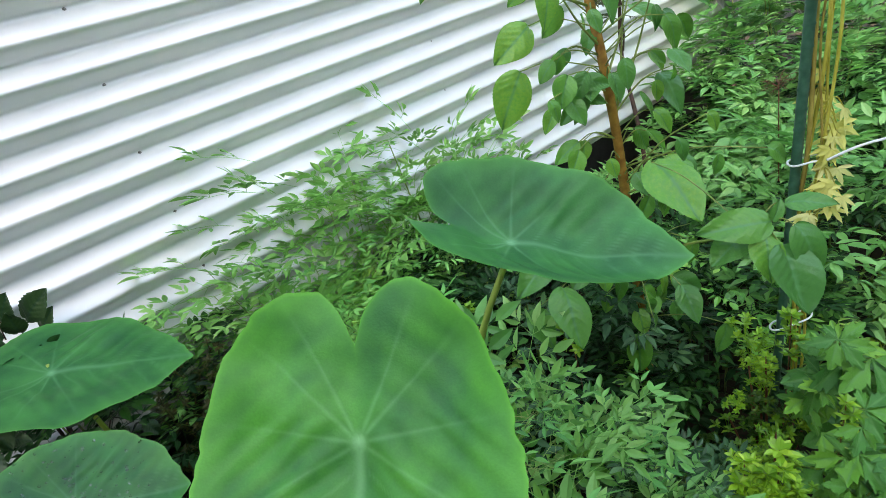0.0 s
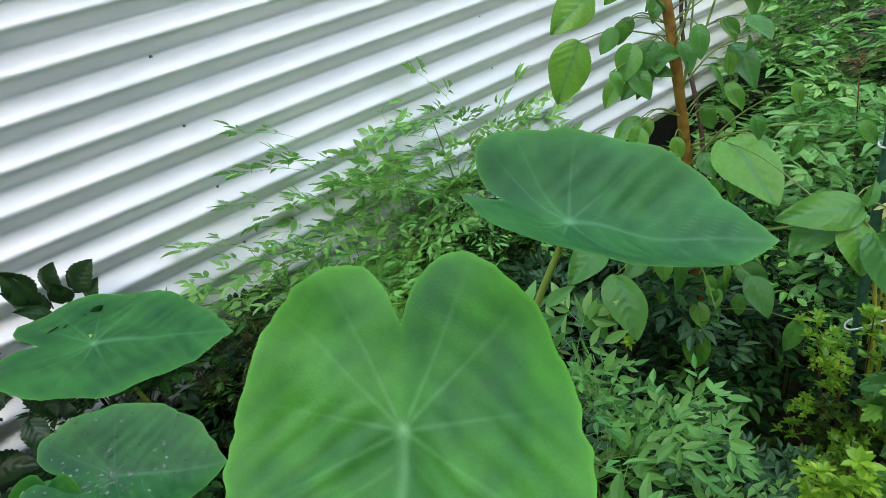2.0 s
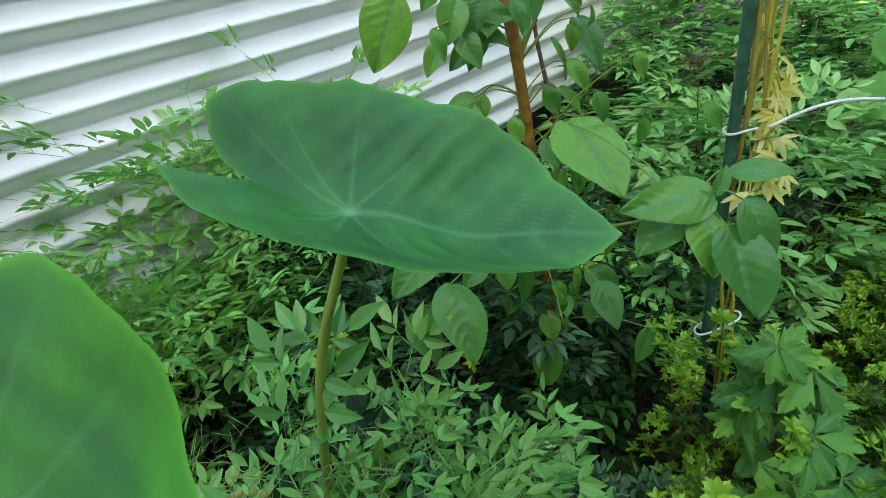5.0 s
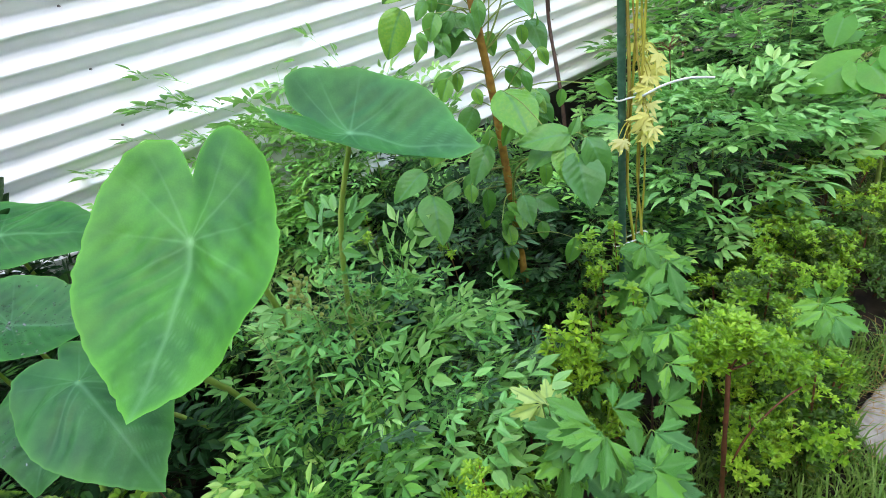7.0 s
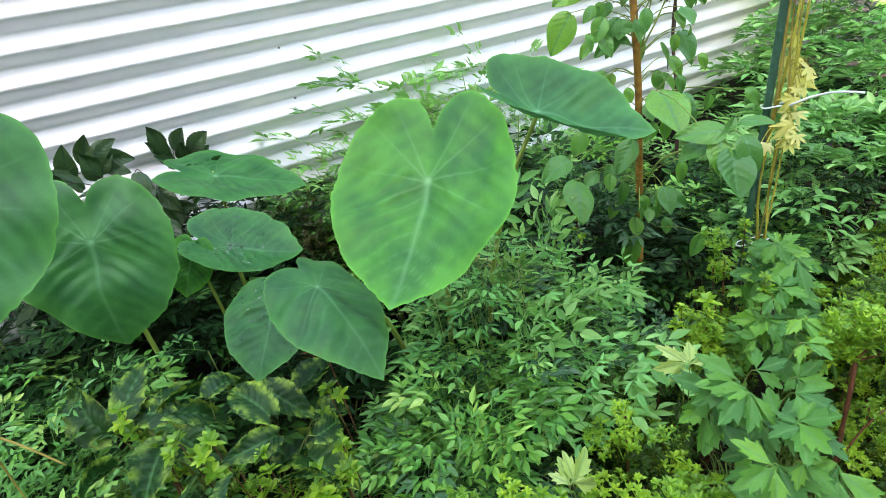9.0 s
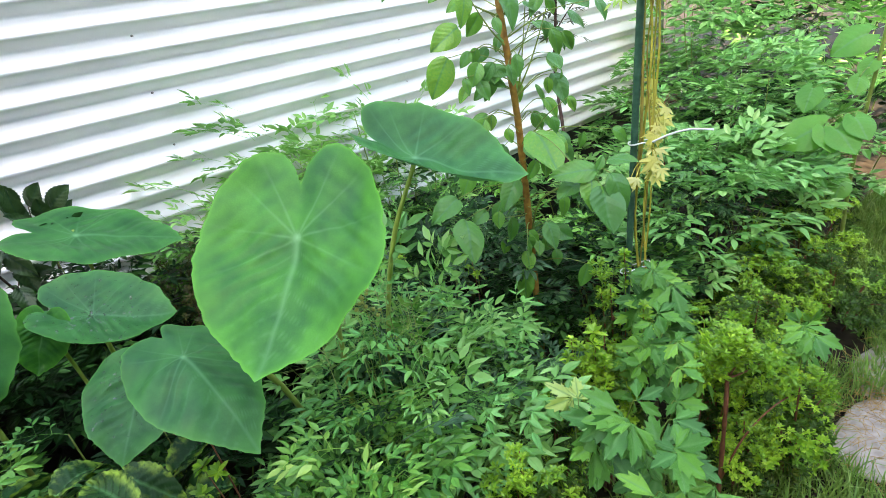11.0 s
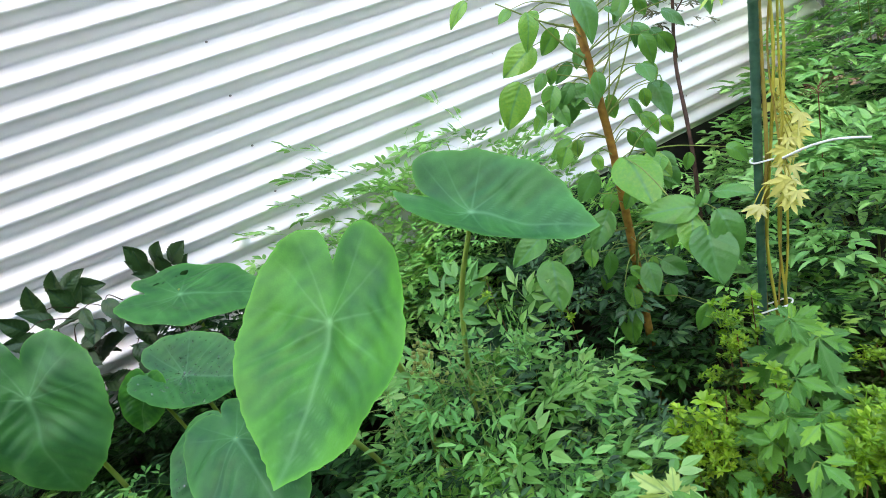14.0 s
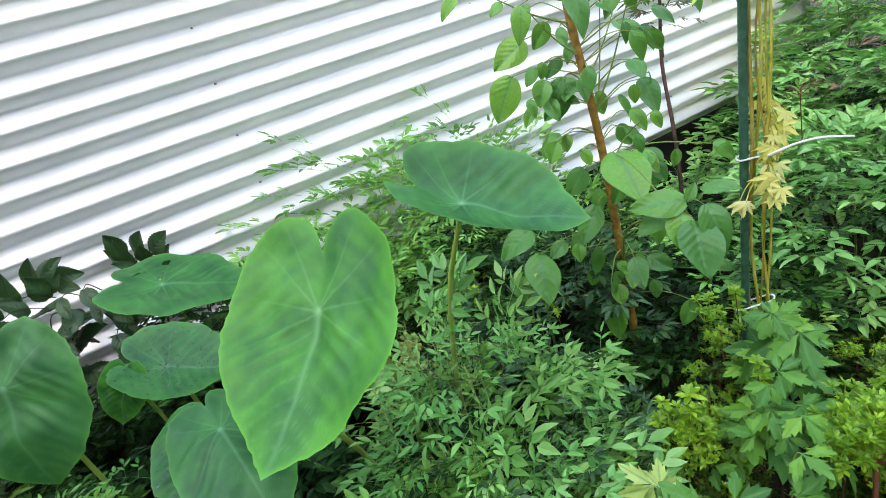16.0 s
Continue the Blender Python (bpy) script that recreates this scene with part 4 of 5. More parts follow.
for tip in ((1.13, -0.115, 0.60), (1.075, -0.155, 0.64), (1.14, -0.22, 0.59), (1.10, -0.19, 0.66), (1.03, -0.15, 0.61)):
    a, b = Vector((1.072, -0.172, 0.553)), Vector(tip)
    tube_part("branch", [a, a.lerp(b, 0.5) + Vector((0.006, -0.006, -0.004)), b], 0.0022, 0.0011, M_REDSTEM, old_azalea, 8, 6)
    for k in range(6):
        p = b + Vector((U(-0.035, 0.035), U(-0.03, 0.03), U(-0.02, 0.02))) * min(k, 1)
        part("leaf_whorl", rng.choice(ROS), old_azalea, aim(p - old_azalea.location, (U(-1, 1), U(-1, 1), 0.1), (U(-0.3, 0.3), U(-0.7, 0.0), 1), U(0.7, 0.95)))
tube_part("branch", [(1.037, -0.19, 0.30), (1.08, -0.21, 0.40), (1.14, -0.235, 0.455), (1.22, -0.25, 0.45)], 0.0026, 0.0016, M_REDSTEM, old_azalea, 12, 6)


def flower_stalk(at, spread):
    """A bare panicle: a thin stem that forks into finer and finer stalks."""
    ob = thing("nandina_panicle", (at[0], at[1], GZ), "fine yellow-green branched nandina flower stalk", "stalk", "nandina panicles")
    g, top = Geo(), Vector((0, 0, at[2] - GZ))
    tube(g, [Vector((0, 0, 0)), top * 0.5 + Vector((0.01, 0, 0)), top], 0.0014, 0.0008, 5)
    for k in range(11):
        root = top - Vector((0, 0, 0.011 * k))
        a = 2.4 * k + U(-0.4, 0.4)
        end = root + Vector((math.cos(a), math.sin(a), U(0.1, 0.6))) * spread * (0.35 + 0.06 * k)
        tube(g, [root, root.lerp(end, 0.5) + Vector((0, 0, 0.004)), end], 0.0007, 0.0004, 3)
        for q in (0.5, 0.72, 0.9):
            p = root.lerp(end, q)
            tube(g, [p, p + Vector((U(-1, 1), U(-1, 1), U(-0.1, 0.9))) * spread * 0.22], 0.0005, 0.0003, 3)
    part("stalk", g.mesh("stalk", M_PALETWIG), ob)


for at in ((0.515, 0.45, 0.84), (0.57, 0.42, 0.85), (0.60, 0.36, 0.83), (0.53, 0.36, 0.82), (0.66, 0.33, 0.82), (0.46, 0.38, 0.80), (0.62, 0.28, 0.80)):
    flower_stalk(at, U(0.09, 0.13))
mottled = thing("mottled_leaf_plant", (-0.06, 0.38, GZ), "plant with glossy dark green leaves blotched yellow at their edges", "plant")
for end in ((-0.12, 0.38, 0.74), (-0.06, 0.34, 0.75), (0.05, 0.24, 0.74)):
    tube_part("stem", [(-0.06, 0.38, GZ), (-0.07, 0.37, 0.5), end], 0.006, 0.003, M_TWIG, mottled, 12, 6)
leafy(mottled, MOTTLED_LEAVES, VARI, lambda b: (b.x * 0.8 - 0.012, b.y * 0.8 + 0.07, b.z - 0.05), M_TWIG, (-0.05, -0.45, 0.85), 1.2, 0.0012, 0.9)

HYDRANGEA_LEAVES = [
    (-0.084, 0.975, 1.092, -0.067, 0.944, 1.165),
    (-0.059, 0.982, 1.108, 0.010, 0.951, 1.097),
    (-0.074, 0.978, 1.103, -0.019, 0.951, 1.149),
    (-0.118, 0.915, 1.088, -0.111, 0.881, 1.155),
    (0.083, 1.130, 1.052, 0.078, 1.096, 1.127),
    (0.115, 1.132, 1.050, 0.144, 1.099, 1.107),
    (0.149, 1.131, 1.035, 0.201, 1.099, 1.084),
    (0.085, 1.108, 1.043, 0.079, 1.072, 1.096),
    (0.035, 0.930, 1.008, 0.069, 0.881, 0.957),
    (0.006, 0.935, 1.058, 0.024, 0.888, 1.017),
    (0.044, 0.919, 0.953, 0.095, 0.883, 0.961),
    (0.031, 0.863, 0.945, 0.041, 0.810, 0.905),
    (-0.135, 0.857, 1.080, -0.154, 0.815, 1.122),
    (-0.043, 0.926, 1.058, -0.034, 0.880, 1.023),
]
hydrangea = thing("hydrangea_bush", (0.08, 1.10, GZ), "dark green hydrangea bush with serrated leaves by the fence", "plant", "")
for end in ((-0.02, 1.06, 0.98), (0.12, 1.12, 0.98), (0.09, 1.06, 0.86)):
    tube_part("stem", [(0.08, 1.10, GZ), (0.08, 1.09, 0.6), end], 0.006, 0.003, M_DARKBARK, hydrangea, 12, 6)
leafy(hydrangea, HYDRANGEA_LEAVES, HYD, lambda b: (b.x * 0.7 + 0.3 * 0.08, b.y * 0.7 + 0.3 * 1.09, b.z - 0.03), M_DARKBARK, (-0.1, -0.8, 0.5), 1.05)
leafy(hydrangea, [(a + 0.015, b - 0.012, c - 0.03, d - 0.012, e - 0.01, f - 0.035) for a, b, c, d, e, f in HYDRANGEA_LEAVES], HYD, None, None, (0.1, -0.8, 0.5), 1.0)
HYD_LOW = [(0.07 + U(-0.18, 0.16), 1.06 + U(-0.12, 0.04), U(0.56, 0.86)) for _ in range(26)]
leafy(hydrangea, [(x, y, z, x + U(-0.08, 0.08), y - U(0.0, 0.08), z + U(-0.05, 0.03)) for x, y, z in HYD_LOW], HYD, lambda b: (b.x * 0.7 + 0.3 * 0.08, b.y * 0.7 + 0.3 * 1.09, b.z - 0.04), M_DARKBARK, (0, -0.5, 0.9), 1.0)

sapling = thing("sapling", (1.135, 0.40, GZ), "young tree with an orange-brown trunk and broad leaves", "tree")
TRUNK = [(1.135, 0.40, GZ), (1.148, 0.412, 0.50), (1.158, 0.422, 0.70), (1.157, 0.423, 0.88), (1.155, 0.424, 1.03), (1.142, 0.425, 1.20), (1.143, 0.440, 1.34), (1.150, 0.45, 1.60), (1.155, 0.46, 1.9)]
tube_part("trunk", TRUNK, 0.0108, 0.0080, M_BARK, sapling, 44, 10, "smooth orange-brown trunk", 0.12)


def on_trunk(b):
    line = spline(TRUNK, 60)
    z = max(0.55, min(1.8, b.z - 0.03))
    return min(line, key=lambda p: abs(p.z - z))


UPPER_LEAVES = [
    (1.017, 0.506, 1.226, 0.935, 0.518, 1.131),
    (1.094, 0.437, 1.195, 1.051, 0.422, 1.099),
    (1.087, 0.533, 1.288, 0.984, 0.533, 1.244),
    (1.114, 0.480, 1.311, 1.071, 0.497, 1.252),
    (1.085, 0.582, 1.374, 1.040, 0.587, 1.359),
    (1.131, 0.417, 1.365, 1.129, 0.332, 1.278),
    (1.159, 0.511, 1.225, 1.109, 0.517, 1.188),
    (1.137, 0.439, 1.258, 1.105, 0.429, 1.215),
    (1.268, 0.443, 1.267, 1.265, 0.349, 1.213),
    (1.299, 0.431, 1.176, 1.296, 0.388, 1.133),
    (1.282, 0.404, 1.136, 1.259, 0.321, 1.078),
    (1.023, 0.656, 1.422, 0.955, 0.672, 1.383),
    (1.145, 0.565, 1.347, 1.097, 0.603, 1.332),
    (1.321, 0.386, 1.336, 1.319, 0.291, 1.280),
]
CLUSTER_LEAVES = [
    (1.088, 0.316, 1.039, 1.048, 0.191, 0.990),
    (1.044, 0.110, 0.982, 0.962, 0.160, 1.001),
    (1.033, 0.116, 0.968, 0.984, 0.083, 0.919),
    (1.039, 0.097, 0.949, 0.989, 0.037, 0.870),
    (1.059, 0.087, 0.974, 1.051, 0.023, 0.903),
    (1.082, 0.109, 0.993, 1.101, 0.044, 1.002),
    (1.044, 0.110, 0.982, 1.063, 0.103, 1.013),
    (1.038, 0.144, 0.956, 0.970, 0.168, 0.935),
]
LOWER_LEAVES = [
    (1.053, 0.352, 0.928, 0.975, 0.338, 0.866),
    (0.942, 0.460, 0.894, 0.838, 0.441, 0.868),
    (0.924, 0.419, 0.850, 0.862, 0.329, 0.787),
    (1.041, 0.253, 0.832, 1.009, 0.198, 0.789),
    (1.104, 0.392, 0.691, 1.084, 0.362, 0.640),
    (1.176, 0.242, 0.660, 1.140, 0.236, 0.598),
    (0.882, 0.460, 0.812, 0.844, 0.391, 0.764),
    (1.082, 0.380, 0.645, 1.046, 0.365, 0.555),
    (1.035, 0.400, 0.859, 0.987, 0.387, 0.823),
    (1.145, 0.354, 0.765, 1.153, 0.333, 0.710),
    (1.002, 0.422, 0.845, 0.946, 0.420, 0.824),
    (1.155, 0.374, 0.715, 1.189, 0.360, 0.661),
]
leafy(sapling, UPPER_LEAVES, OVATE, on_trunk, M_TWIG, (-0.2, -0.7, 0.6), 0.8)
for z0, dx, dy, dz in ((1.10, 0.10, -0.05, 0.22), (1.08, 0.05, -0.02, 0.26), (1.22, -0.13, -0.03, 0.12), (1.30, -0.17, 0.02, 0.10), (1.16, 0.15, 0.02, 0.16)):
    a = Vector(on_trunk(Vector((0, 0, z0 + 0.03))))
    tube_part("branch", [a, a + Vector((0.5 * dx, 0.5 * dy, 0.42 * dz)), a + Vector((dx, dy, dz))], 0.0026, 0.0012, M_TWIG, sapling, 10, 6)
leafy(sapling, CLUSTER_LEAVES, OVATE, lambda b: (1.037, 0.134, 0.964), M_TWIG, (-0.2, -0.5, 0.8), 0.92)
tube_part("branch", [(1.157, 0.422, 0.70), (1.075, 0.300, 0.870), (1.039, 0.165, 0.948), (1.037, 0.134, 0.964)], 0.003, 0.0018, M_TWIG, sapling, 12, 6)
leafy(sapling, LOWER_LEAVES, OVATE, on_trunk, M_TWIG, (-0.2, -0.6, 0.7), 0.9)

MORE_LEAVES = []
for k in range(30):
    root = Vector(rng.choice(spline(TRUNK, 60)[14:44]))
    a = U(2.6, 6.0)
    b = root + Vector((math.cos(a), math.sin(a), U(-0.3, 0.3))) * U(0.04, 0.15)
    t = b + Vector((math.cos(a) * 0.5 + U(-0.4, 0.4), math.sin(a) * 0.5 + U(-0.4, 0.4), U(-1.1, -0.3))).normalized() * U(0.035, 0.075)
    MORE_LEAVES.append((*b, *t))
twigs = random.Random(11)
for k in range(14):
    root = Vector(spline(TRUNK, 60)[twigs.randrange(30, 54)])
    a = twigs.uniform(-1.2, 4.2)
    b = root + Vector((math.cos(a), 0.6 * math.sin(a), twigs.uniform(-0.2, 0.4))) * twigs.uniform(0.05, 0.17)
    t = b + Vector((math.cos(a) * 0.4, math.sin(a) * 0.4 - 0.3, twigs.uniform(-1.2, -0.4))).normalized() * twigs.uniform(0.04, 0.075)
    MORE_LEAVES.append((*b, *t))
leafy(sapling, MORE_LEAVES, OVATE, on_trunk, M_TWIG, (-0.3, -0.6, 0.6), 0.95)
for k in range(9):
    root = Vector(rng.choice(spline(TRUNK, 60)[16:46]))
    a = U(2.6, 6.0)
    end = root + Vector((math.cos(a), math.sin(a), U(0.1, 0.9))).normalized() * U(0.12, 0.26)
    tube_part("twig", [root, root.lerp(end, 0.5) + Vector((0, 0, 0.02)), end], 0.002, 0.0009, M_TWIG, sapling, 8, 5)
    leafy(sapling, [(*root.lerp(end, q), *(root.lerp(end, q) + Vector((U(-0.04, 0.04), U(-0.04, 0.01), U(-0.05, -0.01))))) for q in (0.45, 0.7, 1.0)], OVATE, None, None, (-0.3, -0.6, 0.6), 1.0)

maple = thing("dark_stem_tree", (1.80, 0.80, GZ), "slim dark-stemmed small tree near the fence", "tree")
tube_part("trunk", [(1.80, 0.80, GZ), (1.815, 0.80, 0.72), (1.904, 0.90, 1.02), (1.93, 0.90, 1.24), (1.95, 0.892, 1.62)], 0.008, 0.005, M_DARKBARK, maple, 24, 8)
for k in range(4):
    z = 1.04 + 0.13 * k
    tube_part("branch", [(1.915, 0.90, z), (1.87 + 0.1 * (k % 2), 0.86, z + 0.08), (1.79 + 0.22 * (k % 2), 0.82, z + 0.13)], 0.003, 0.0012, M_DARKBARK, maple, 8, 5)

M_MAPLE = leaf_material("dark_red_leaf", [(0.0, (0.012, 0.022, 0.012)), (0.5, (0.03, 0.06, 0.025)), (1.0, (0.06, 0.05, 0.03))], 0.45, 0.2)
MAPLE = variants(lambda: lobed_mesh("leaf", M_MAPLE, 5, 0.85, 0.75, 0.1, 0.8, U(-0.3, 0.1)), 2)
for k in range(110):
    z, a = U(1.12, 1.66), U(0, 6.28)
    b = Vector((1.92 + 0.14 * math.cos(a) * U(0.2, 1), 0.89 + 0.1 * math.sin(a), z))
    part("leaf", rng.choice(MAPLE), maple, aim(b - maple.location, (math.cos(a), math.sin(a), -0.3), (0, -0.4, 1), U(0.03, 0.065)))

# ---- stake, vine and ties ----
STAKE = (1.262, 0.199)
def at_stake(z, dx=0.0, dy=0.0):
    """A point beside the stake, which leans a little."""
    return (STAKE[0] + 0.01 * (z - GZ) + dx, STAKE[1] + -0.048 * (z - GZ) + dy, z)


stake = thing("garden_stake", (*STAKE, GZ), "green plastic-coated garden stake standing upright", "stake")
g = Geo()
line = []
zz = GZ
while zz < 1.95:
    line += [(zz, 0.0082), (zz + 0.024, 0.0082), (zz + 0.027, 0.0093), (zz + 0.030, 0.0082)]
    zz += 0.033
ring = [(0.01 * (z - GZ) + r * math.cos(a * math.pi / 6), -0.048 * (z - GZ) + r * math.sin(a * math.pi / 6), z - GZ) for z, r in line for a in range(12)]
g.add(ring, [(i * 12 + a, i * 12 + (a + 1) % 12, (i + 1) * 12 + (a + 1) % 12, (i + 1) * 12 + a) for i in range(len(line) - 1) for a in range(12)] + [tuple(range(len(ring) - 12, len(ring)))])
part("pole", g.mesh("pole", M_STAKE), stake)
cap = Geo()
tube(cap, [Vector((0.01 * z, -0.048 * z, z)) for z in (1.755, 1.77, 1.80)], 0.011, 0.006, 12)
part("cap", cap.mesh("cap", M_STAKE), stake, None, "moulded green cap")
vine = thing("climbing_vine", (1.29, 0.17, GZ), "vine with yellow-green stems and yellowed lobed leaves", "vine")
for k, (dx, dy, mat, r) in enumerate(((0.018, -0.014, M_VINE, 0.0034), (0.036, -0.026, M_VINE, 0.0030), (0.016, -0.004, M_VINE2, 0.0040), (0.024, -0.022, M_VINE2, 0.0022), (0.040, -0.016, M_VINE, 0.0024))):
    pts = [at_stake(GZ + 0.2 * i, dx + U(-0.011, 0.011), dy + U(-0.011, 0.011)) for i in range(9)]
    tube_part("stem", pts, r, r * 0.8, mat, vine, 40, 7)
STAR_LEAVES = [
    (1.322, 0.172, 1.061, 1.314, 0.141, 1.034),
    (1.319, 0.163, 1.041, 1.286, 0.158, 1.019),
    (1.319, 0.150, 1.026, 1.307, 0.121, 0.994),
    (1.314, 0.140, 1.000, 1.282, 0.107, 0.954),
    (1.298, 0.135, 0.990, 1.262, 0.134, 0.968),
    (1.300, 0.140, 0.970, 1.300, 0.108, 0.964),
    (1.283, 0.137, 0.960, 1.239, 0.139, 0.931),
    (1.292, 0.132, 0.945, 1.285, 0.108, 0.934),
    (1.275, 0.128, 0.910, 1.263, 0.103, 0.891),
    (1.269, 0.119, 0.889, 1.242, 0.084, 0.861),
    (1.270, 0.129, 0.900, 1.232, 0.113, 0.870),
    (1.198, 0.133, 0.900, 1.165, 0.114, 0.879),
    (1.333, 0.166, 1.047, 1.330, 0.143, 1.045),
]
STAR_LEAVES = [(a + 0.01, b - 0.01, c, d + 0.01, e - 0.012, f) for a, b, c, d, e, f in STAR_LEAVES]
STAR_LEAVES += [(a + U(-0.012, 0.012), b + U(-0.015, 0.01), c + U(0.0, 0.05), d + U(-0.015, 0.015), e + U(-0.015, 0.01), f + U(-0.01, 0.04)) for a, b, c, d, e, f in STAR_LEAVES[:12] * 2]
leafy(vine, STAR_LEAVES, STAR, lambda b: at_stake(b.z + 0.02, 0.03, -0.02), M_VINE, (-0.6, -0.7, 0.3), 0.62, 0.0012, 0.7)


for k in range(42):
    z = U(1.32, 1.8)
    a = U(0, 6.28)
    d = Vector((math.cos(a), math.sin(a), -0.9))
    part("frond", rng.choice(FROND_L), vine, aim(Vector(at_stake(z, U(-0.07, 0.03), U(-0.03, 0.05))) - vine.location, d, (0, 0, 1), U(0.3, 0.55)))


def ring_tie(z, label, sag=0.0, wide=0.034):
    tie = thing("cable_tie", at_stake(z, 0.014, -0.012), label, "tie", "white ties")
    pts = []
    for k in range(25):
        a = 2 * math.pi * k / 24
        along, across = wide * 0.95 * math.cos(a), 0.016 * math.sin(a)
        pts.append(Vector((along * 0.75 + across * 0.65, -along * 0.65 + across * 0.75, sag * along + 0.002 * math.sin(3 * a))))
    part("loop", tube(Geo(), pts, 0.0019, 0.0019, 6).mesh("loop", M_TIE), tie)
    return tie


upper_tie = ring_tie(0.972, "white plastic tie round the stake and vine")
tube_part("tail", [(1.280, 0.120, 0.975), (1.302, 0.087, 0.991), (1.324, 0.055, 0.998), (1.342, 0.028, 0.996), (1.353, 0.011, 0.993)], 0.0025, 0.0023, M_TIE, upper_tie, 16, 6, "long loose white end", 0.0)
ring_tie(0.625, "white plastic tie hanging round the stake foot", 0.25, 0.042)

# ---- lobed perennials and others ----
anemone = thing("lobed_leaf_perennial", (1.0, -0.03, GZ), "leafy perennial with lobed toothed green leaves", "plant")
LOBED_LEAVES = [
    (1.194, 0.034, 0.637, 1.196, -0.065, 0.671),
    (1.207, 0.042, 0.620, 1.141, -0.028, 0.622),
    (1.178, 0.012, 0.600, 1.123, -0.111, 0.607),
    (1.145, 0.065, 0.600, 1.086, 0.099, 0.655),
    (1.089, -0.048, 0.587, 1.031, -0.176, 0.595),
    (1.050, -0.017, 0.584, 0.971, -0.110, 0.568),
    (0.997, -0.021, 0.561, 0.943, 0.009, 0.614),
    (0.748, -0.133, 0.670, 0.604, -0.103, 0.658),
]
LOBED_LEAVES += [
    (0.748, -0.143, 0.664, 0.608, -0.173, 0.645),
    (0.749, -0.153, 0.657, 0.653, -0.226, 0.646),
    (0.789, -0.136, 0.672, 0.849, -0.182, 0.702),
    (0.806, -0.194, 0.650, 0.816, -0.294, 0.658),
    (0.759, -0.222, 0.640, 0.712, -0.325, 0.645),
    (0.759, -0.231, 0.636, 0.656, -0.298, 0.628),
    (0.671, -0.241, 0.621, 0.547, -0.227, 0.634),
    (0.940, -0.137, 0.650, 0.918, -0.220, 0.662),
    (1.433, -0.192, 0.441, 1.332, -0.193, 0.409),
    (1.439, -0.196, 0.448, 1.421, -0.277, 0.437),
    (1.465, -0.182, 0.451, 1.481, -0.208, 0.502),
]
FAR_LOBED = [
    (1.355, -0.220, 0.546, 1.351, -0.299, 0.567),
    (1.324, -0.228, 0.569, 1.251, -0.223, 0.527),
    (1.304, -0.239, 0.572, 1.230, -0.269, 0.521),
    (1.389, -0.221, 0.540, 1.394, -0.247, 0.591),
    (1.382, -0.202, 0.536, 1.358, -0.169, 0.569),
    (1.302, -0.255, 0.565, 1.247, -0.311, 0.530),
]
LOBED_LEAVES += [
    (1.185, 0.058, 0.683, 1.202, -0.055, 0.680),
    (1.171, 0.049, 0.694, 1.135, -0.021, 0.650),
    (1.171, 0.055, 0.699, 1.094, 0.048, 0.649),
    (1.084, -0.010, 0.648, 1.095, -0.105, 0.651),
    (1.052, -0.015, 0.641, 0.982, -0.028, 0.608),
    (1.020, -0.091, 0.640, 0.982, -0.177, 0.604),
]
PALE_LEAVES = [
    (0.741, -0.034, 0.655, 0.684, -0.019, 0.653),
    (0.746, -0.042, 0.652, 0.766, -0.026, 0.684),
    (0.417, -0.075, 0.622, 0.430, -0.045, 0.650),
    (0.423, -0.076, 0.624, 0.473, -0.069, 0.652),
]
BIG_LEAVES = [
    (2.218, -0.027, 0.857, 2.107, 0.093, 0.776),
    (2.198, -0.035, 0.854, 2.132, -0.096, 0.765),
    (2.204, -0.066, 0.852, 2.147, -0.167, 0.769),
    (2.280, 0.036, 0.966, 2.206, 0.033, 0.868),
    (2.236, -0.102, 1.135, 2.156, -0.013, 1.081),
    (2.313, -0.081, 0.992, 2.248, -0.091, 0.924),
    (2.328, 0.015, 0.919, 2.251, 0.084, 0.896),
    (2.278, -0.088, 0.659, 2.196, -0.093, 0.584),
    (2.241, -0.102, 0.884, 2.180, -0.176, 0.801),
    (2.375, -0.096, 1.036, 2.308, -0.078, 0.969),
    (2.220, -0.001, 0.812, 2.139, 0.032, 0.750),
]
leafy(anemone, LOBED_LEAVES, ANEM, lambda b: (b.x + 0.03, b.y + 0.04, b.z - 0.09), M_PETIOLE, (-0.35, -0.6, 0.8), 0.60, 0.0011, 0.4)
MORE = [tuple(v + U(-0.045, 0.045) for v in row[:2]) + (row[2] - U(0.02, 0.09),) + tuple(v + U(-0.06, 0.06) for v in row[3:5]) + (row[5] - U(0.03, 0.1),) for row in LOBED_LEAVES]
LOWER = [tuple(v + U(-0.06, 0.06) for v in row[:2]) + (row[2] - U(0.06, 0.14),) + tuple(v + U(-0.08, 0.08) for v in row[3:5]) + (row[5] - U(0.06, 0.15),) for row in LOBED_LEAVES]
leafy(anemone, LOWER, ANEM, None, None, (-0.25, -0.5, 0.85), 0.56, 0.0012, 0.8)
leafy(anemone, MORE, ANEM, lambda b: (b.x + 0.02, b.y + 0.03, b.z - 0.07), M_PETIOLE, (-0.3, -0.55, 0.8), 0.55, 0.0011, 0.6)
for foot, end in (((0.80, -0.10), (0.78, -0.12, 0.52)), ((0.76, -0.18), (0.74, -0.20, 0.50)), ((1.05, -0.02), (1.06, -0.02, 0.52)), ((1.14, 0.02), (1.17, 0.04, 0.54)), ((1.40, -0.17), (1.43, -0.18, 0.36))):
    tube_part("stem", [(*foot, GZ), (0.5 * (foot[0] + end[0]) + 0.01, 0.5 * (foot[1] + end[1]), 0.34), end], 0.004, 0.002, M_DARKBARK, anemone, 10, 6)
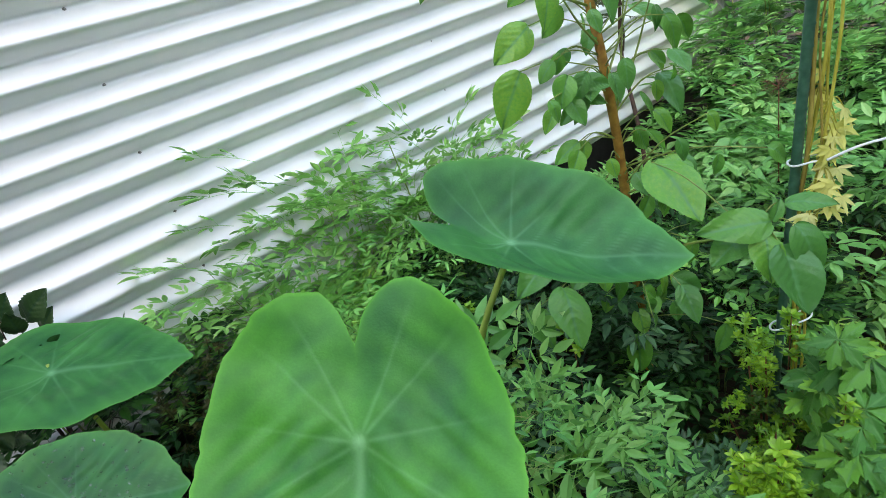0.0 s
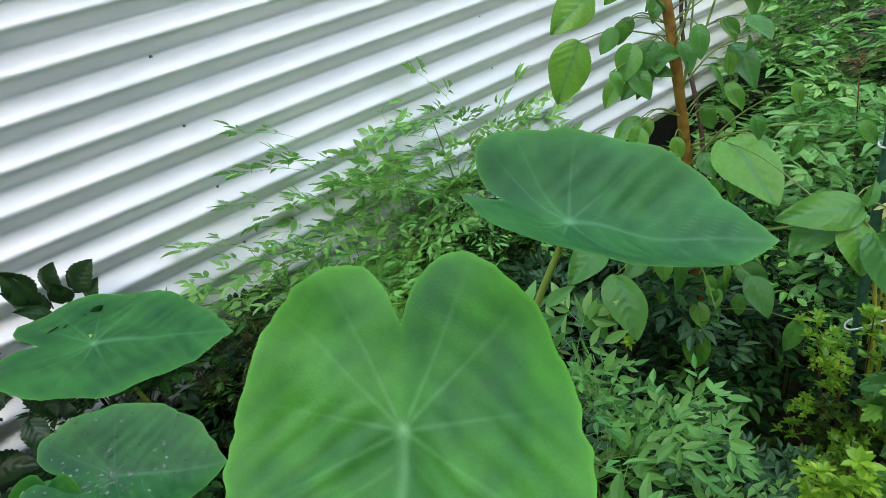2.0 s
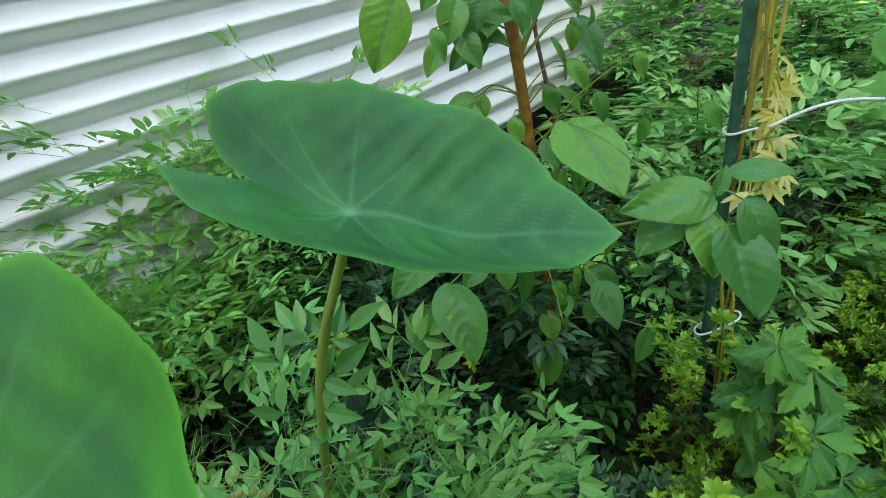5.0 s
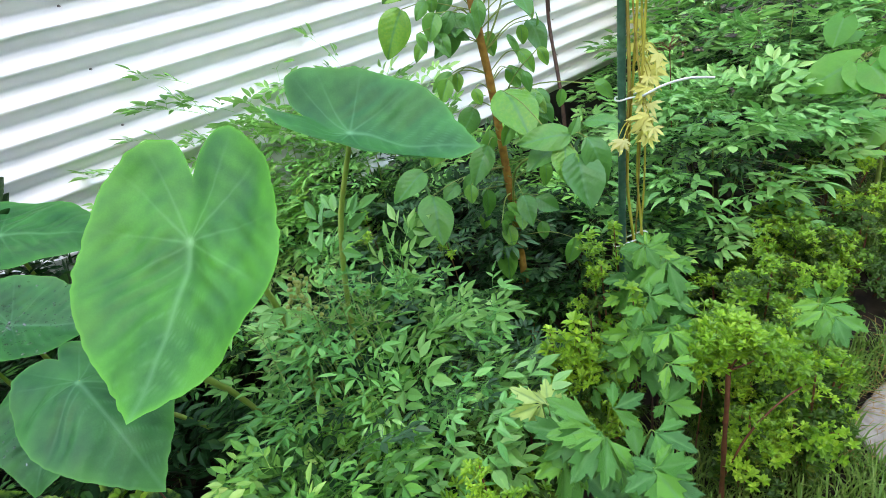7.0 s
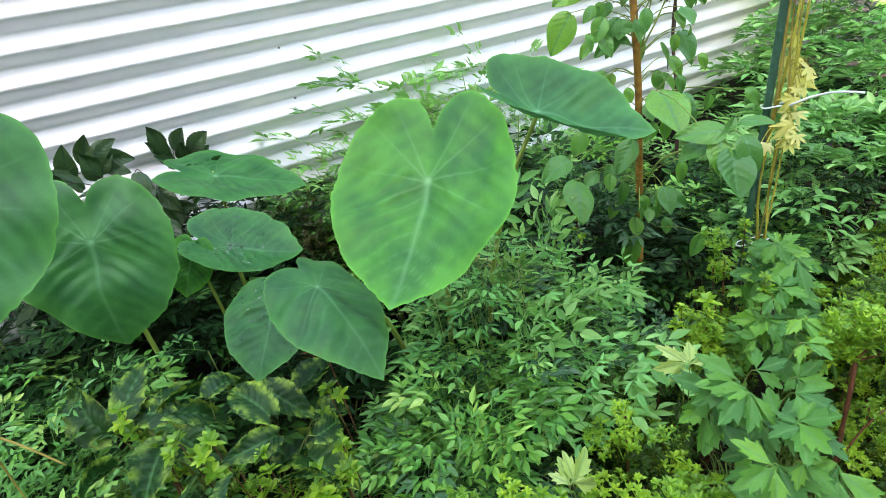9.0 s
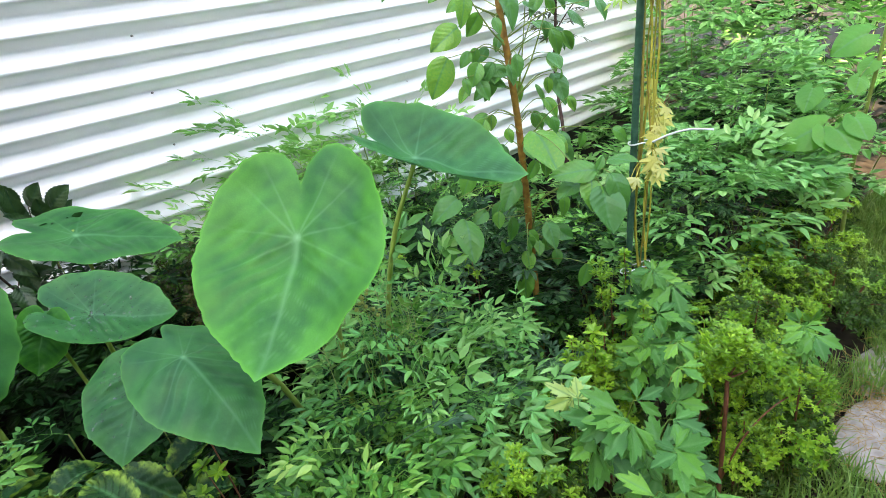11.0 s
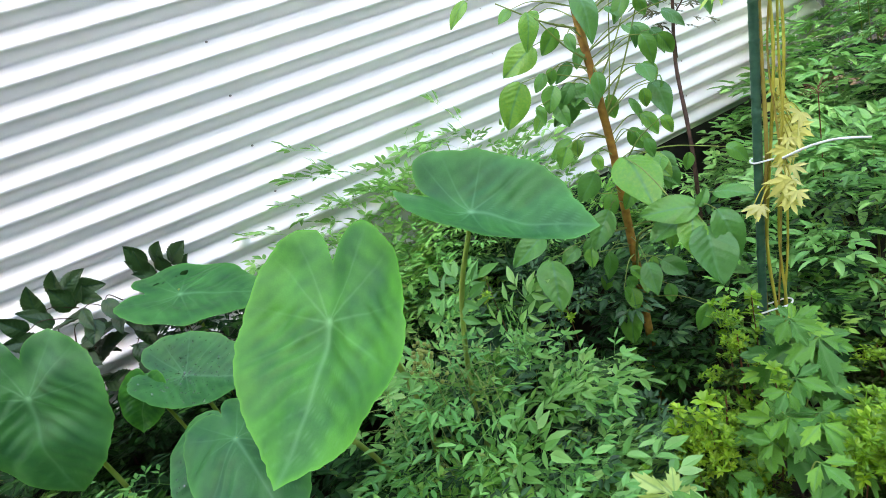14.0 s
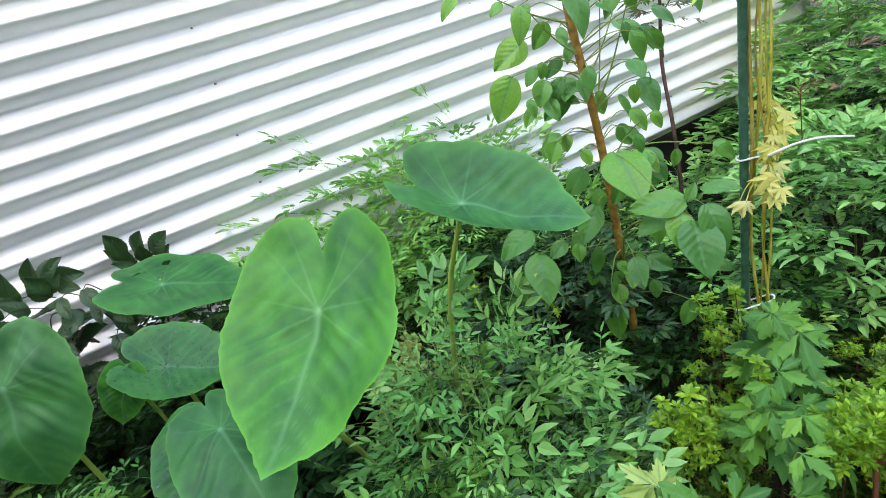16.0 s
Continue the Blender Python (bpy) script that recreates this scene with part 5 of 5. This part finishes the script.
leafy(anemone, PALE_LEAVES, PALE, lambda b: (b.x + 0.05, b.y + 0.03, GZ + 0.05), M_TWIG, (-0.2, -0.9, 0.3), 0.95)
lawn_plant = thing("lobed_leaf_perennial", (1.37, -0.22, GZ), "leafy perennial with lobed green leaves beside the lawn", "plant")
leafy(lawn_plant, FAR_LOBED, ANEM, lambda b: (1.37, -0.22, GZ + 0.04), M_TWIG, (-0.4, -0.5, 0.8), 0.75)
sunflower = thing("broad_leaf_plant", (2.32, -0.05, GZ), "tall plant with broad heart-shaped leaves by the grass", "plant")
tube_part("stem", [(2.32, -0.05, GZ), (2.32, -0.04, 0.6), (2.33, -0.06, 1.0), (2.35, -0.07, 1.4)], 0.008, 0.005, M_TWIG, sunflower)
leafy(sunflower, [(a - 0.05, b + 0.05, c - 0.07, d - 0.05, e + 0.05, f - 0.05) for a, b, c, d, e, f in BIG_LEAVES], HEART, lambda b: (2.32, -0.05, b.z + 0.02), M_TWIG, (-0.5, -0.4, 0.8), 0.8)

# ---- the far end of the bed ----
# Tops out of view are raised to block sky above the fence end.
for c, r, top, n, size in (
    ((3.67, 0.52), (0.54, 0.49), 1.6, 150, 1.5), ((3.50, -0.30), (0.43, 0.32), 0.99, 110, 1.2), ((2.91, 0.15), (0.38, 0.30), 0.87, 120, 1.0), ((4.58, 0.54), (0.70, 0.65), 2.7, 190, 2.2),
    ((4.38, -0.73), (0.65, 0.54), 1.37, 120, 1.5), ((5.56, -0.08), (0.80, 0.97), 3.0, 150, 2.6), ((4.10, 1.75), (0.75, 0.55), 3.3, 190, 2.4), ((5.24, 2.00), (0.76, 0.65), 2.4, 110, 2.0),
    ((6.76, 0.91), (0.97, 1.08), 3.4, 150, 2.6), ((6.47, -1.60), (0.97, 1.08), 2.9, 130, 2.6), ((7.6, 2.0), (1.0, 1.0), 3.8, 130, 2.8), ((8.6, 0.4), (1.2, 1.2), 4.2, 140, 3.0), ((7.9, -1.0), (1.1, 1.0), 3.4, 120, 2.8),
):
    shrub("nandina_shrub", "light green shrub at the sunny end of the bed", "shrub", "nandina shrubs", c, r, top, int(n * 0.75), FROND_S, 4, M_TWIG, (0.75 * size, 1.15 * size), older_shade=FROND_SHADE)

# ---- grass and stones ----
def grass(x0, x1, y0, y1, count):
    g, r4 = Geo(), random.Random(5)
    while count:
        x, y = r4.uniform(x0, x1), r4.uniform(y0, y1)
        if ((x - 1.50) / 0.17) ** 2 + ((y + 0.41) / 0.13) ** 2 < 1 or noise.noise(Vector((x * 2.4, y * 3.4, 3))) < -0.25 or y > 0.04 + 0.05 * math.sin(5 * x):
            count -= 0.25
            continue
        count = max(0, count - 1)
        h, a, lean = r4.uniform(0.03, 0.11), r4.uniform(0, 6.3), r4.uniform(0.1, 0.9)
        d = Vector((math.cos(a), math.sin(a), 0))
        w = d.cross(Vector((0, 0, 1))) * r4.uniform(0.0009, 0.002)
        p = Vector((x, y, GZ))
        q, t = p + d * h * lean * 0.4 + Vector((0, 0, h * 0.6)), p + d * h * lean + Vector((0, 0, h * (1 - 0.3 * lean)))
        g.add([p - w, p + w, q + w, q - w, t], [(0, 1, 2, 3), (3, 2, 4)])
    return g.mesh("grass", M_GRASS)


tagged(new("grass", grass(0.9, 3.2, -1.0, 0.05, 36000)), "short green lawn grass with bare patches beside the bed", "grass", kind="stuff")


def straw(count):
    g, r5 = Geo(), random.Random(11)
    for _ in range(count):
        p = Vector((r5.gauss(1.60, 0.16), r5.gauss(-0.40, 0.10), GZ + r5.uniform(0.012, 0.04)))
        a = r5.uniform(0, 6.3)
        d = Vector((math.cos(a), math.sin(a), r5.uniform(-0.1, 0.15))) * r5.uniform(0.02, 0.06)
        tube(g, [p, p + d * 0.5 + Vector((0, 0, 0.004)), p + d], 0.0008, 0.0005, 3)
    return g.mesh("dry_grass", M_STRAW)


tagged(new("dry_grass", straw(800)), "dry straw lying on the bare path", "dry grass", kind="stuff")


def stone(at, size, seed):
    bm = bmesh.new()
    bmesh.ops.create_icosphere(bm, subdivisions=4, radius=1)
    for v in bm.verts:
        n = noise.noise(v.co * 1.4 + Vector((seed, 0, 0))) * 0.25 + noise.noise(v.co * 5 + Vector((seed, 3, 0))) * 0.06
        v.co = Vector((v.co.x * size[0], v.co.y * size[1], v.co.z * size[2])) * (1 + n)
    me = bpy.data.meshes.new("stone")
    bm.to_mesh(me)
    bm.free()
    me.materials.append(M_STONE)
    me.polygons.foreach_set("use_smooth", [True] * len(me.polygons))
    ob = new("stone", me)
    ob.location = at
    return tagged(ob, "flat beige stone set in the lawn", "stone", "stones")


stone((1.50, -0.41, GZ), (0.16, 0.12, 0.024), 1)
stone((1.80, -0.34, GZ), (0.15, 0.09, 0.03), 4)


def dry_stalk(name, at, label, mat, size, spread, count):
    """A thin upright stalk that branches into bare twigs."""
    ob = thing(name, (at[0], at[1], GZ), label, "twig")
    tube_part("stem", [(at[0], at[1], GZ), (at[0] + 0.01, at[1], 0.5 * (GZ + at[2])), at], 0.0022, 0.0014, mat, ob, 10, 5)
    for k in range(count):
        a = 2.4 * k
        z = at[2] - size * U(0.0, 0.5)
        end = Vector((at[0] + spread * math.cos(a) * U(0.6, 1.2), at[1] + spread * math.sin(a) * U(0.4, 0.9), z + size * U(0.1, 0.7)))
        root = Vector((at[0], at[1], z))
        twig = tube_part("twig", [root, root.lerp(end, 0.5) + Vector((0, 0, 0.008)), end], 0.0011, 0.0005, mat, ob, 6, 4)
        for q in (0.55, 0.8):
            p = root.lerp(end, q)
            tip = p + Vector((U(-1, 1), U(-1, 1), U(0, 0.8))) * size * 0.35
            tube_part("twig", [p, p.lerp(tip, 0.5), tip], 0.0007, 0.0004, mat, ob, 4, 4)


dry_stalk("dry_flower_stalk", (1.899, 0.428, 0.920), "dry brown spent flower stalk above the nandina", M_REDSTEM, 0.05, 0.07, 12)
dry_stalk("bare_twig", (0.198, 0.334, 0.774), "reddish bare twigs below the drooping taro leaf", M_REDSTEM, 0.08, 0.045, 9)
stem = thing("fallen_branch", (-0.330, 0.342, GZ), "tan leafless branch lying across the low shrubs", "branch")
tube_part("stem", [(-0.330, 0.342, GZ), (-0.300, 0.332, 0.55), (-0.280, 0.312, 0.906)], 0.0016, 0.0014, M_VINE2, stem, 12, 6)
tube_part("branch", [(-0.280, 0.312, 0.906), (-0.235, 0.275, 0.873), (-0.198, 0.243, 0.839)], 0.002, 0.0013, M_VINE2, stem, 14, 6)
